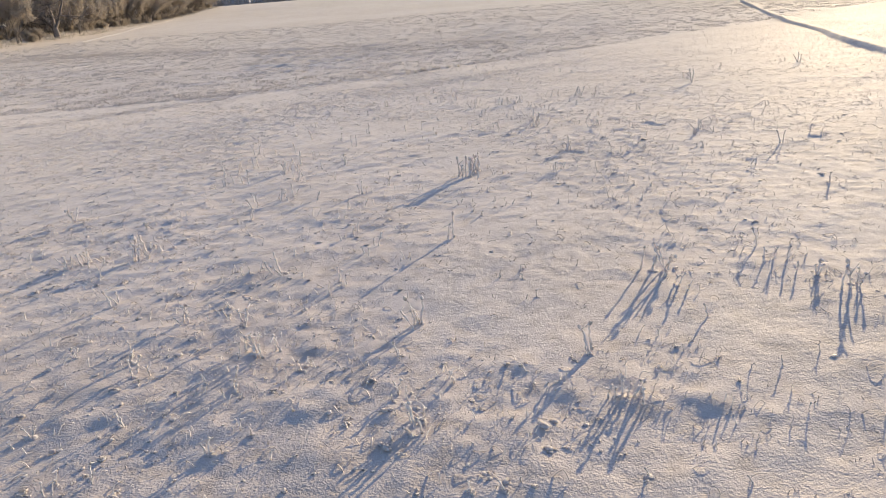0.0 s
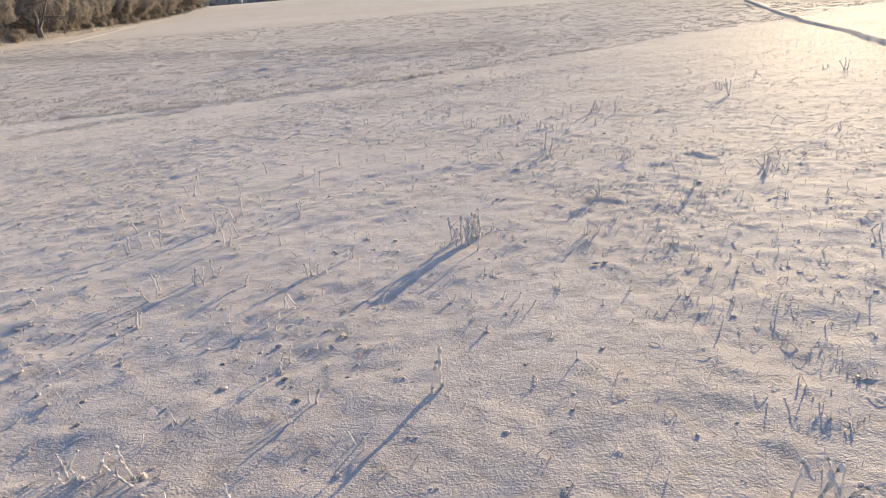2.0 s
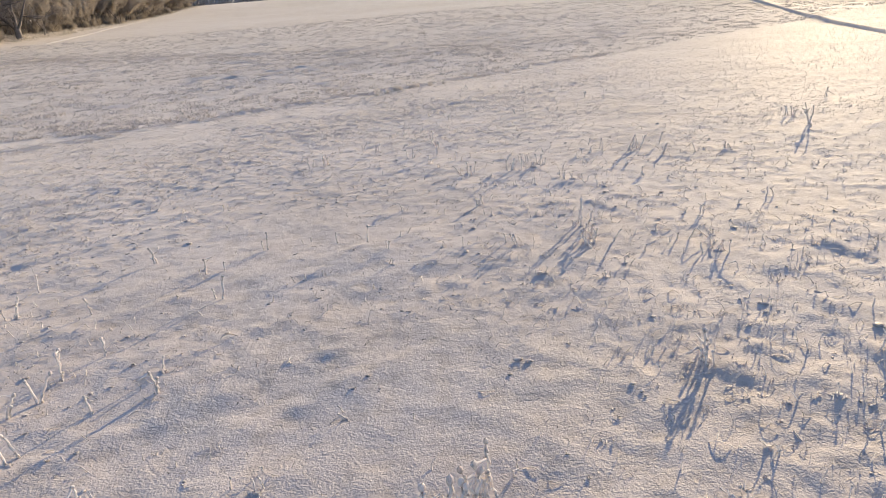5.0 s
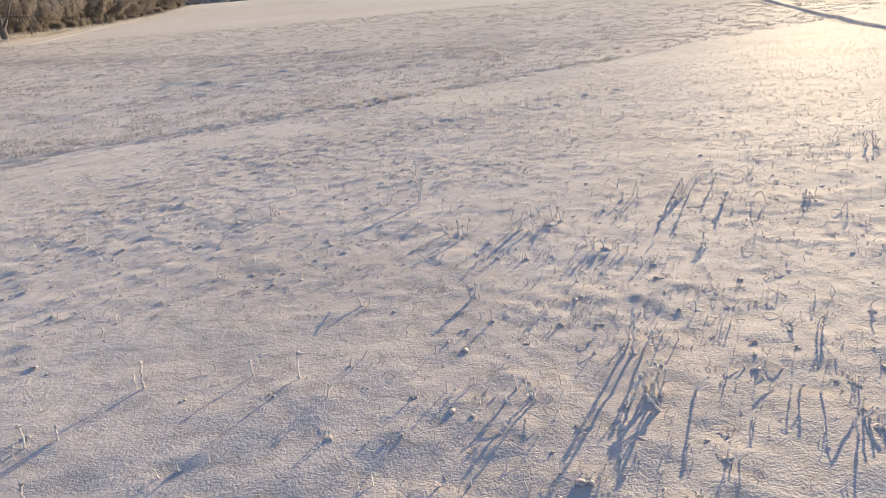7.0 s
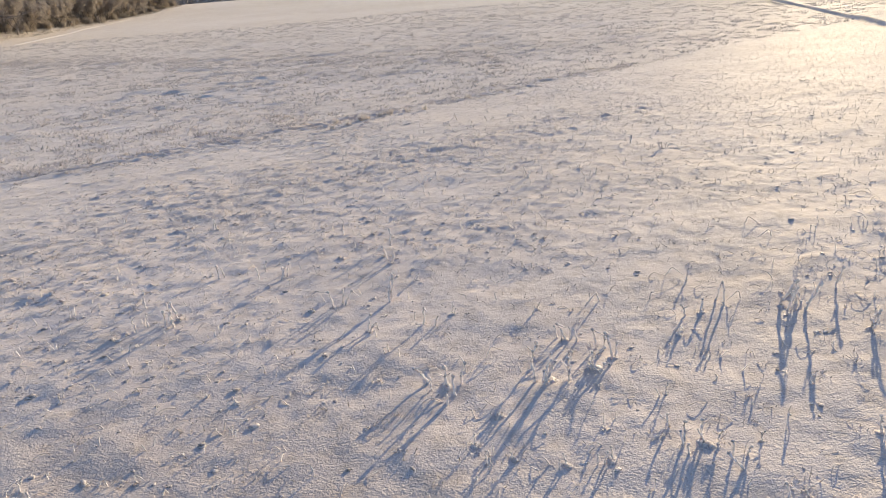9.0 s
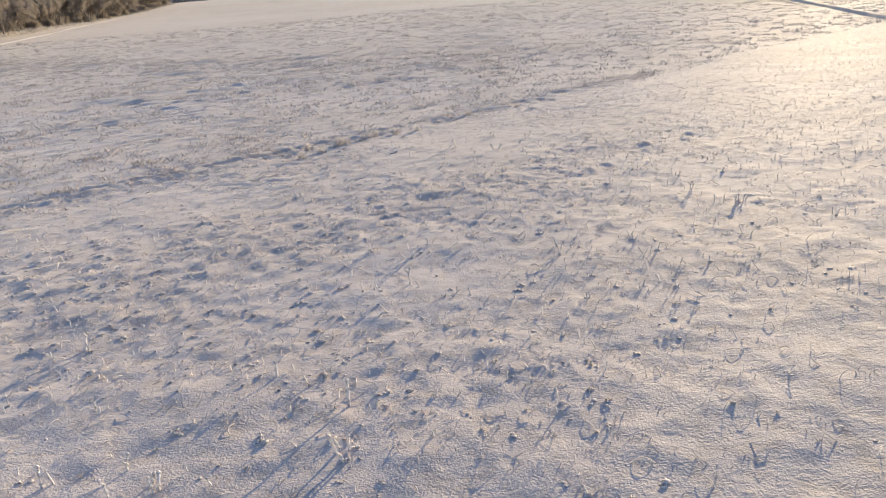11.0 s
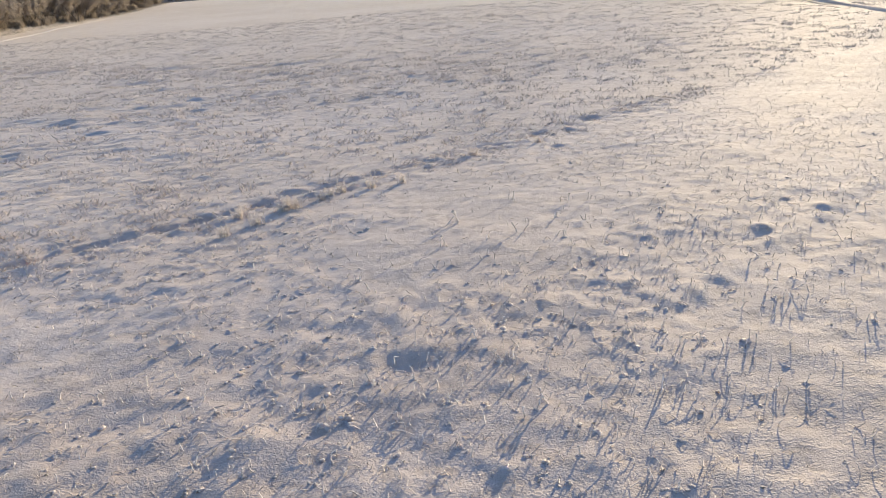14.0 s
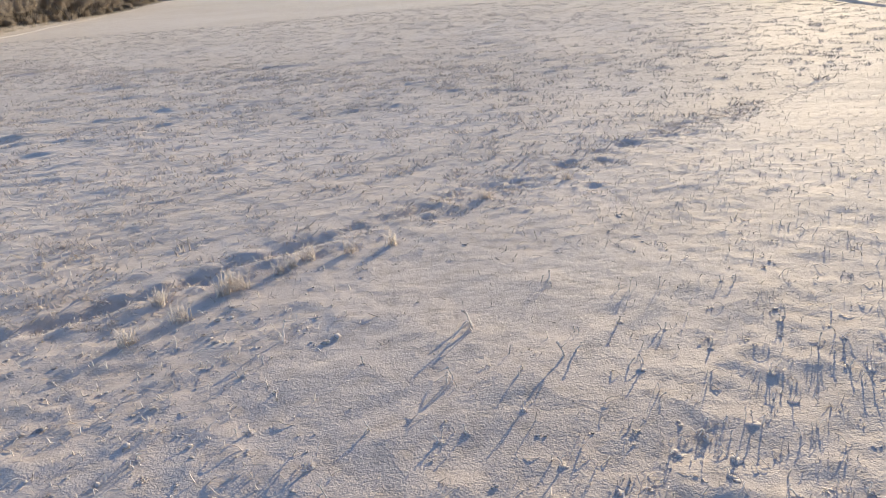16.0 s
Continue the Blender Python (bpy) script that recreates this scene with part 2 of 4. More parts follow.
def height(x, y, cell=0.0):
    x, y = np.asarray(x, float), np.asarray(y, float)
    t = thickness(x, y)

    def at(size):
        return np.clip(2.2 - 4 * cell / size, 0, 1)
    z = slope_rise(x, y)
    z = z + 0.020 * value_noise(x, y, 2.3, 1) * at(2.3) + 0.07 * value_noise(x, y, 9.0, 2) * np.clip((np.hypot(x, y - 8) - 12) / 20, 0, 1)
    z = z + 0.007 * value_noise(x, y, 0.55, 3) * at(0.55) + 0.0045 * value_noise(x, y, 0.26, 14) * at(0.26)
    lump = 0.55 * value_noise(x, y, 0.15, 4) + 0.9 * value_noise(x * 1.1, y, 0.078, 5)
    z = z + (0.0030 + 0.0085 * t) * np.clip(lump, -0.3, 1.4) * at(0.1)
    z = z + (0.0025 + 0.0085 * t) * value_noise(x, y, 0.048, 6) * at(0.05)
    far = np.clip(-furrow_place(x, y)[1] / 7, 0, 1)
    z = z + (0.003 + 0.015 * far) * np.clip(value_noise(x * 0.8, y, 0.17, 19), -0.3, 1) * np.clip(2.2 - 3 * cell / 0.17, 0, 1)
    for k, size in enumerate((0.13, 0.22, 0.38, 0.66, 1.1)):
        seen = np.clip(1.9 - 3.4 * cell / size, 0, 1) * np.clip(0.4 + 6 * cell / size, 0, 1)
        z = z + far * 0.075 * size * seen * np.clip(value_noise(x * 0.55, y, size, 40 + k) - 0.05, 0, 1) * (0.65 + 0.7 * value_noise(x, y, 2.7, 50 + k))
    for cx, cy, r, h in HUMPS:
        z = z + h * np.exp(-((x - cx) ** 2 + (y - cy) ** 2) / (r * r))
    along, off = furrow_place(x, y)
    rows = value_noise(along, off * 9, 1.6, 9) + 0.6 * value_noise(along * 2, off * 14, 1.3, 10)
    z = z + (0.008 + 0.008 * far) * np.clip(rows, -0.6, 1.2) * np.clip(2.2 - 3 * cell / 0.3, 0.25, 1)
    ragged = np.clip(0.55 + 0.45 * value_noise(along, off * 0, 0.6, 8) + 0.38 * value_noise(along, off * 0, 0.21, 13), 0.45, 1.2)
    trough = np.clip((off + 0.16) / 0.06, 0, 1) * np.clip((0.06 - off) / 0.14, 0, 1)
    beside = np.exp(-((off - 0.05) / 0.34) ** 2)
    z = z + beside * (0.015 * value_noise(x, y, 0.115, 30) * at(0.1) + 0.011 * value_noise(x, y, 0.06, 31) * at(0.06))
    fade = 0.35 + 0.65 * np.exp(-(np.clip(along - 0.5, 0, 99) / 2.0) ** 2)
    z = z - (0.045 + 0.022 * np.clip(-along, 0, 1)) * ragged * fade * trough + 0.028 * fade * ragged * np.exp(-((off - 0.10) / 0.11) ** 2)
    return z


def graded(inner, step, outer):
    """Grid lines: fine from inner[0] to inner[1], then wider and wider out to outer."""
    core = list(np.arange(inner[0], inner[1] + step / 2, step))

    def out(start, sign, slow, reach):
        line, s, p = [], step, start
        while abs(p - start) < outer:
            s *= slow if abs(p - start) < reach else 1.12
            p += sign * s
            line.append(p)
        return line
    return core, out


def grid_mesh(name, xs, ys, zfun, mat):
    X, Y = np.meshgrid(xs, ys)
    cx, cy = np.gradient(np.array(xs)), np.gradient(np.array(ys))
    CX, CY = np.meshgrid(cx, cy)
    Z = zfun(X, Y, np.maximum(CX, CY * 0.6))
    co = np.stack([X, Y, Z], -1).reshape(-1, 3).astype(np.float32)
    w, h = len(xs), len(ys)
    i = (np.arange(h - 1)[:, None] * w + np.arange(w - 1)[None, :]).ravel()
    quads = np.stack([i, i + 1, i + w + 1, i + w], -1).astype(np.int32)
    return raw_mesh(name, co, quads, mat)


def raw_mesh(name, co, faces, mat, smooth=True):
    """A mesh from arrays of corners and of faces with one count of corners."""
    me = bpy.data.meshes.new(name)
    k = faces.shape[1]
    me.vertices.add(len(co))
    me.vertices.foreach_set("co", np.ascontiguousarray(co, np.float32).ravel())
    me.loops.add(faces.size)
    me.loops.foreach_set("vertex_index", np.ascontiguousarray(faces, np.int32).ravel())
    me.polygons.add(len(faces))
    me.polygons.foreach_set("loop_start", np.arange(0, faces.size, k, dtype=np.int32))
    me.polygons.foreach_set("loop_total", np.full(len(faces), k, np.int32))
    me.polygons.foreach_set("use_smooth", np.full(len(faces), smooth, bool))
    me.update(calc_edges=True)
    me.materials.append(mat)
    return me


core, out = graded((-2.7, 4.0), 0.030, 3000)
XS = out(-2.7, -1, 1.018, 30)[::-1] + core + out(4.0, 1, 1.018, 30)
core, out = graded((1.2, 21.5), 0.030, 3000)
YS = out(1.2, -1, 1.2, 3)[::-1] + core + out(21.5, 1, 1.009, 45)
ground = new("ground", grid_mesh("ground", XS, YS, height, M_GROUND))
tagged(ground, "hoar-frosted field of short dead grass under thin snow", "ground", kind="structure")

# ---- frosted plants ----
rng = np.random.RandomState(3)


def tube(points, radii, sides=5):
    """Corners and four-cornered faces of a tapering tube along points."""
    p = np.asarray(points, float)
    r = np.asarray(radii, float)
    t = np.gradient(p, axis=0)
    t /= np.linalg.norm(t, axis=1)[:, None] + 1e-9
    ref = np.where(np.abs(t[:, 2:3]) > 0.9, np.array([[1.0, 0, 0]]), np.array([[0, 0, 1.0]]))
    u = np.cross(t, ref)
    u /= np.linalg.norm(u, axis=1)[:, None] + 1e-9
    v = np.cross(t, u)
    a = np.arange(sides) * 2 * np.pi / sides
    ring = np.cos(a)[None, :, None] * u[:, None] + np.sin(a)[None, :, None] * v[:, None]
    co = (p[:, None] + ring * r[:, None, None]).reshape(-1, 3)
    k = len(p)
    i = (np.arange(k - 1)[:, None] * sides + np.arange(sides)[None]).ravel()
    j = (np.arange(k - 1)[:, None] * sides + (np.arange(sides)[None] + 1) % sides).ravel()
    return co, np.stack([i, j, j + sides, i + sides], -1)


def joined(pieces):
    """One pair of arrays from many (corners, faces)."""
    cos, fs, n = [], [], 0
    for co, f in pieces:
        cos.append(co)
        fs.append(f + n)
        n += len(co)
    return np.concatenate(cos), np.concatenate(fs)


def frost_radii(n, base, tip, rough=0.3):
    return np.linspace(base, tip, n) * (1 + rough * (rng.rand(n) * 2 - 1))


def stalk_shape(kind, tall=0.12, thick=0.0060):
    """A dead stalk in hoar frost: straight, broken over or forked, with frosted nubs."""
    n = 8
    s = np.linspace(0, 1, n)
    bend, way = rng.uniform(0.0, 0.35), rng.uniform(0, 2 * np.pi)
    side = bend * s ** 2 * tall
    p = np.stack([np.cos(way) * side, np.sin(way) * side, s * tall - 0.01], -1)
    p[1:, :2] += rng.randn(n - 1, 2) * 0.0022
    out = [tube(p, frost_radii(n, thick, thick * 0.75))]
    if kind == "broken":
        w = rng.uniform(0, 2 * np.pi)
        q = p[-1] + np.linspace(0, 1, 5)[:, None] * np.array([np.cos(w) * 0.055, np.sin(w) * 0.055, -rng.uniform(-0.01, 0.045)])
        out.append(tube(q, frost_radii(5, thick * 0.9, thick * 0.5)))
    if kind == "forked":
        for _ in range(rng.randint(1, 4)):
            i, w = rng.randint(3, 7), rng.uniform(0, 2 * np.pi)
            q = p[i] + np.linspace(0, 1, 4)[:, None] * np.array([np.cos(w) * 0.03, np.sin(w) * 0.03, rng.uniform(0.015, 0.04)])
            out.append(tube(q, frost_radii(4, thick * 0.8, thick * 0.5)))
    for _ in range(rng.randint(2, 6)):
        i, w = rng.randint(1, n), rng.uniform(0, 2 * np.pi)
        q = p[i] + np.linspace(0, 1, 3)[:, None] * np.array([np.cos(w) * 0.011, np.sin(w) * 0.011, rng.uniform(-0.004, 0.009)])
        out.append(tube(q, [thick * 0.9, thick * 1.0, 0.0012], 4))
    k = rng.uniform(1.0, 1.7)
    top = p[-1] + np.array([[0, 0, -0.007], [0, 0, -0.002], [0, 0, 0.006], [0, 0, 0.011]]) * k / 1.4
    out.append(tube(top, [thick * 0.7, thick * k, thick * k * 0.9, 0.001], 6))
    return joined(out)


def arch_shape(span=0.13, rise=0.085, thick=0.0042):
    """A dead stalk broken over: it rises, kinks, and its upper part slopes back to the ground."""
    knee = np.array([span * rng.uniform(0.15, 0.5), rng.randn() * 0.008, rise * rng.uniform(0.75, 1.1)])
    end = np.array([span * rng.uniform(0.75, 1.15), rng.randn() * 0.015, rise * rng.uniform(0.0, 0.5)])
    foot = np.array([0.0, 0.0, -0.008])
    u = np.linspace(0, 1, 6)[:, None]
    p = np.concatenate([foot + (knee - foot) * u, knee + (end - knee) * u[1:]])
    p[5] = p[4] * 0.15 + p[5] * 0.7 + p[6] * 0.15
    p[1:] += rng.randn(len(p) - 1, 3) * 0.0012
    n = len(p)
    out = [tube(p, frost_radii(n, thick, thick * 0.75))]
    for _ in range(4):
        i, w = rng.randint(2, n), rng.uniform(0, 2 * np.pi)
        q = p[i] + np.linspace(0, 1, 3)[:, None] * np.array([np.cos(w) * 0.012, np.sin(w) * 0.012, rng.uniform(-0.01, 0.01)])
        out.append(tube(q, [thick * 0.9, thick, 0.001], 4))
    return joined(out)


def blade_shape(tall, width, lean, way, segs=4):
    """A flat grass blade with a fold, as a thin three-sided tube."""
    s = np.linspace(0, 1, segs + 1)
    p = np.stack([np.cos(way) * lean * tall * s ** 1.7, np.sin(way) * lean * tall * s ** 1.7, tall * s * (1 - 0.25 * lean * s) - 0.006], -1)
    return tube(p, width * (1 - 0.8 * s) * 0.5 + 0.0006, 3)


def fuzzy_clod(r, spikes=8, flat=0.6):
    """A small clod under frost: a soft uneven lump with a few short crystals."""
    around, up = 6, 3
    a = np.arange(around) * 2 * np.pi / around + rng.uniform(0, 6.28)
    rows = []
    for k in range(up):
        e = (-0.3, 0.35, 0.95)[k]
        d = np.stack([np.cos(a) * np.cos(e), np.sin(a) * np.cos(e), np.full(around, np.sin(e))], -1)
        rows.append(d * rng.uniform(0.7, 1.15, around)[:, None] * r * np.array([1.2, 0.9, flat]))
    co = np.concatenate(rows + [np.array([[0, 0, r * flat * 0.9]])])
    fs = []
    for k in range(up - 1):
        for i in range(around):
            p, q = k * around + i, k * around + (i + 1) % around
            fs += [(p, q, q + around), (p, q + around, p + around)]
    top = (up - 1) * around
    fs += [(top + i, top + (i + 1) % around, up * around) for i in range(around)]
    cos, faces, n = [co], [np.array(fs)], len(co)
    for _ in range(spikes // 2):
        d = rng.randn(3)
        d[2] = abs(d[2]) * 0.8
        d /= np.linalg.norm(d)
        u = np.cross(d, rng.randn(3))
        u /= np.linalg.norm(u)
        foot = d * r * 0.6 * np.array([1, 1, flat])
        tip = d * r * rng.uniform(1.1, 1.6) * np.array([1, 1, flat]) + rng.randn(3) * r * 0.12
        cos.append(np.stack([foot - u * r * 0.22, foot + u * r * 0.22, tip]))
        faces.append(np.array([[0, 1, 2]]) + n)
        n += 3
    return np.concatenate(cos), np.concatenate(faces)


def heap_shape(wide, tall, lumps):
    """One ragged heap of frosted leaves: overlapping rounded lumps under a common skin."""
    around, rings = 12, 5
    spots = rng.randn(lumps, 2) * wide * np.array([0.42, 0.34])
    size = rng.uniform(0.20, 0.38, lumps) * wide
    high = rng.uniform(0.45, 1.0, lumps) * tall
    a = np.arange(around) * 2 * np.pi / around
    edge = wide * (0.95 + 0.25 * np.sin(2 * a + rng.uniform(0, 6)) + 0.14 * np.sin(5 * a + rng.uniform(0, 6)))
    rows = [np.zeros((1, 3))]
    for k in range(1, rings + 1):
        q = (k / rings) * edge
        rows.append(np.stack([np.cos(a) * q, np.sin(a) * q, a * 0], -1))
    co = np.concatenate(rows)
    d = np.linalg.norm(co[:, None, :2] - spots[None], axis=2) / size[None]
    co[:, 2] = (np.sqrt(np.clip(1 - d * d, 0, 1)) * high[None]).max(1) + rng.uniform(0, 0.12, len(co)) * tall
    co[-around:, 2] = -0.006
    co[:, :2] += rng.randn(len(co), 2) * wide * 0.03
    fs = [(0, 1 + i, 1 + (i + 1) % around) for i in range(around)]
    for k in range(rings - 1):
        for i in range(around):
            p, q = 1 + k * around + i, 1 + k * around + (i + 1) % around
            fs += [(p, p + around, q + around), (p, q + around, q)]
    return co, np.array(fs)


def leaf_shape():
    """Curled leaves under frost at a weed's foot."""
    return heap_shape(rng.uniform(0.034, 0.048), rng.uniform(0.009, 0.014), rng.randint(6, 10))


def cushion_shape():
    """A dead rosette: a low ragged heap of frosted leaves."""
    return heap_shape(rng.uniform(0.036, 0.050), rng.uniform(0.011, 0.017), rng.randint(7, 12))


def pool(name, count, shape, mat, *args):
    return [raw_mesh(name, *shape(*args), mat) for _ in range(count)]


STRAIGHT = pool("stalk", 10, stalk_shape, M_STALK, "straight")
BROKEN = pool("stalk", 8, stalk_shape, M_STALK, "broken")
FORKED = pool("stalk", 10, stalk_shape, M_STALK, "forked")
ARCHED = pool("bowed_stalk", 8, arch_shape, M_STALK)
CUSHION = pool("leaf_cushion", 9, cushion_shape, M_CLOD)
LEAVES = pool("curled_leaves", 10, leaf_shape, M_CLOD)


def tuft_shape(count=46, tall=0.11, spread=0.05):
    out = []
    for _ in range(count):
        co, f = blade_shape(tall * rng.uniform(0.5, 1.1), rng.uniform(0.003, 0.006), abs(rng.randn()) * 0.45, rng.uniform(0, 2 * np.pi))
        out.append((co + np.append(rng.randn(2) * spread * 0.5, 0), f))
    return joined(out)


TUFTS = pool("grass_tuft", 6, tuft_shape, M_STRAW)


def child(name, data, parent, m):
    ob = new(name, data)
    ob.parent = parent
    ob.matrix_basis = m
    return ob


def scaled(x, y, z, s, rx=0.0, ry=0.0, rz=0.0, sz=None):
    return pose(x, y, z, rx, ry, rz) @ Matrix.Diagonal((s, s, sz or s, 1))


def ground_z(x, y):
    return float(height(np.array([x]), np.array([y]), np.array([0.028]))[0])


def weed(x, y, tall, count, kind):
    """One dead weed in frost: its stalks, and for kind C a heap of curled leaves at the foot."""
    z = ground_z(x, y)
    if kind == "G":
        k = max(1, count // 7)
        for i in range(k):
            tx, ty = x + rng.uniform(-1, 1) * 0.035 * k, y + rng.uniform(-1, 1) * 0.03 * k
            ob = new("grass_tuft", TUFTS[rng.randint(len(TUFTS))])
            ob.matrix_basis = scaled(tx, ty, ground_z(tx, ty), rng.uniform(0.75, 1.2), rz=rng.uniform(0, 360))
            tagged(ob, "straw-coloured dry grass tuft stiff with frost beside a furrow", "grass tuft", "tufts along the furrow")
        return
    ob = new({"A": "bowed_weed", "C": "leafy_weed"}.get(kind, "frosted_weed"))
    ob.empty_display_size = 0.05
    ob.location = (x, y, z)
    spread = 0.012 + 0.011 * count ** 0.8
    count = count if count < 3 or tall < 0.06 else round(count * 1.15)
    heaps = 1 if kind == "C" else 0
    if kind == "C" and tall < 0.06:
        heaps, count = 1 + count // 2, 1 + count // 2
    for i in range(count):
        dx, dy = rng.randn(2) * spread if i else (0.0, 0.0)
        h = tall * (1.0 if i == 0 else rng.uniform(0.5, 1.0))
        dz = ground_z(x + dx, y + dy) - z
        if kind == "A" and i == 0:
            s = max(0.6, min(1.05, tall / 0.06))
            child("bowed_stalk", ARCHED[rng.randint(len(ARCHED))], ob, scaled(dx, dy, dz, s, rz=rng.uniform(-70, 70) + 180 * rng.randint(2)))
            continue
        src = STRAIGHT if rng.rand() < 0.4 else (FORKED if rng.rand() < 0.55 else BROKEN)
        s = h / 0.12
        w = max(0.75, min(1.35, s ** 0.4)) if tall > 0.06 else 0.52
        lean = rng.randn(2) * (6 if count < 3 else 13)
        child("stalk", src[rng.randint(len(src))], ob, scaled(dx, dy, dz, w, lean[0], lean[1], rng.uniform(0, 360), s))
    if kind == "C":
        s = rng.uniform(0.8, 1.2) * min(0.75, 0.36 + 0.05 * count) * (0.8 if tall < 0.06 else 1.0)
        for i in range(heaps):
            dx, dy = rng.randn(2) * 0.035 if i else (0.01, -0.01)
            child("leaf_cushion", CUSHION[rng.randint(len(CUSHION))], ob, scaled(dx, dy, ground_z(x + dx, y + dy) - z - 0.003, s * (rng.uniform(0.5, 0.9) if i else 1.0), rz=rng.uniform(0, 360)))
        child("curled_leaves", LEAVES[rng.randint(len(LEAVES))], ob, scaled(0, 0, 0.002, s * 1.1, rz=rng.uniform(0, 360)))
    elif count > 2:
        s = rng.uniform(0.9, 1.3) * min(0.8, 0.36 + 0.04 * count)
        child("curled_leaves", LEAVES[rng.randint(len(LEAVES))], ob, scaled(0, 0, 0.002, s, rz=rng.uniform(0, 360)))
    label = {"T": "dead weed with thin stalks thick with hoar frost", "S": "tall dead weed with many straw-coloured frosted stalks",
             "A": "dead weed stalk bowed over and furred with frost", "C": "dead weed with frosted stalks over curled white leaves"}[kind]
    tagged(ob, label, "weed", {"A": "bowed weeds of the field", "C": "leafy weeds of the field"}.get(kind, "stalky weeds of the field"))


# weeds by stretches of the field: x, y, height, stalks, kind
WEEDS = []
WEEDS += [
    (0.91, 1.86, 0.04, 1, "T"), (0.12, 1.90, 0.04, 3, "C"), (0.01, 1.91, 0.04, 3, "C"), (0.60, 1.93, 0.04, 3, "C"),
    (-1.47, 2.13, 0.04, 4, "C"), (-1.35, 2.15, 0.04, 3, "C"), (1.29, 2.22, 0.04, 1, "T"), (-0.94, 2.23, 0.06, 2, "C"),
    (-0.19, 2.24, 0.05, 3, "C"), (-0.81, 2.33, 0.04, 2, "C"), (-0.16, 2.33, 0.08, 5, "C"), (0.64, 2.40, 0.09, 6, "C"),
    (-1.73, 2.44, 0.04, 4, "T"), (-1.38, 2.47, 0.04, 2, "C"), (0.36, 2.48, 0.05, 1, "T"), (-0.25, 2.54, 0.05, 2, "T"),
]
WEEDS += [
    (1.37, 2.57, 0.05, 1, "T"), (-0.02, 2.59, 0.05, 2, "T"), (-0.96, 2.66, 0.04, 3, "C"), (1.58, 2.66, 0.04, 1, "T"),
    (-0.97, 2.70, 0.06, 2, "C"), (0.60, 2.75, 0.14, 3, "T"), (1.02, 2.75, 0.04, 1, "T"), (-0.72, 2.81, 0.04, 3, "C"),
    (-0.70, 2.81, 0.04, 4, "C"), (-0.26, 2.84, 0.05, 2, "T"), (-1.49, 2.86, 0.07, 3, "T"), (0.96, 2.91, 0.04, 1, "T"),
    (0.89, 2.96, 0.04, 1, "T"), (-0.94, 2.98, 0.10, 4, "T"), (-0.96, 2.99, 0.07, 4, "T"), (-0.48, 2.99, 0.04, 1, "T"),
]
WEEDS += [
    (-1.03, 3.00, 0.04, 2, "T"), (-1.55, 3.00, 0.05, 2, "C"), (1.26, 3.08, 0.07, 1, "T"), (-1.59, 3.10, 0.05, 2, "T"),
    (-1.87, 3.10, 0.04, 3, "T"), (-1.00, 3.13, 0.04, 3, "T"), (-0.16, 3.22, 0.12, 4, "T"), (2.13, 3.27, 0.09, 2, "T"),
    (2.11, 3.31, 0.15, 3, "T"), (-1.09, 3.33, 0.10, 3, "T"), (0.47, 3.43, 0.04, 2, "C"), (-1.42, 3.43, 0.08, 3, "T"),
    (-1.21, 3.43, 0.04, 2, "T"), (2.00, 3.44, 0.09, 4, "C"), (1.25, 3.46, 0.10, 3, "T"), (-0.80, 3.48, 0.04, 3, "C"),
]
WEEDS += [
    (-1.24, 3.58, 0.04, 4, "T"), (-0.69, 3.67, 0.04, 3, "C"), (1.84, 3.69, 0.06, 2, "A"), (1.19, 3.70, 0.18, 5, "C"),
    (0.43, 3.70, 0.04, 3, "C"), (1.98, 3.71, 0.09, 2, "T"), (0.31, 3.76, 0.04, 2, "T"), (-1.99, 3.76, 0.09, 3, "T"),
    (0.44, 3.83, 0.04, 2, "C"), (-0.65, 3.85, 0.06, 3, "T"), (0.78, 3.85, 0.04, 1, "T"), (1.78, 3.86, 0.04, 1, "A"),
    (1.93, 3.98, 0.11, 1, "T"), (-1.05, 4.08, 0.12, 3, "T"), (-1.25, 4.09, 0.05, 6, "C"), (-0.23, 4.15, 0.04, 1, "T"),
]
WEEDS += [
    (-0.27, 4.19, 0.04, 1, "T"), (-1.38, 4.22, 0.04, 3, "C"), (-0.51, 4.28, 0.04, 2, "T"), (1.51, 4.33, 0.04, 2, "A"),
    (-1.02, 4.42, 0.04, 3, "C"), (-2.62, 4.48, 0.08, 4, "T"), (-0.46, 4.49, 0.07, 2, "T"), (0.06, 4.52, 0.19, 2, "T"),
    (-2.55, 4.55, 0.07, 3, "T"), (-2.20, 4.60, 0.13, 3, "T"), (-2.54, 4.63, 0.07, 4, "T"), (-2.44, 4.66, 0.04, 4, "C"),
    (0.67, 4.66, 0.04, 1, "C"), (-0.74, 4.67, 0.04, 1, "T"), (-2.13, 4.67, 0.15, 3, "T"), (-0.66, 4.79, 0.06, 3, "T"),
]
WEEDS += [
    (-3.05, 4.80, 0.04, 2, "T"), (-2.18, 4.84, 0.04, 4, "C"), (1.41, 4.88, 0.04, 1, "T"), (2.16, 4.96, 0.04, 1, "T"),
    (0.30, 5.00, 0.04, 3, "C"), (1.77, 5.06, 0.05, 1, "T"), (1.57, 5.13, 0.04, 2, "C"), (0.25, 5.16, 0.04, 3, "C"),
    (3.07, 5.17, 0.08, 2, "T"), (0.93, 5.22, 0.04, 1, "C"), (1.39, 5.24, 0.04, 1, "T"), (1.34, 5.25, 0.05, 1, "T"),
    (0.57, 5.25, 0.04, 2, "T"), (-1.05, 5.35, 0.04, 3, "C"), (1.12, 5.38, 0.04, 1, "C"), (0.43, 5.39, 0.04, 4, "C"),
]
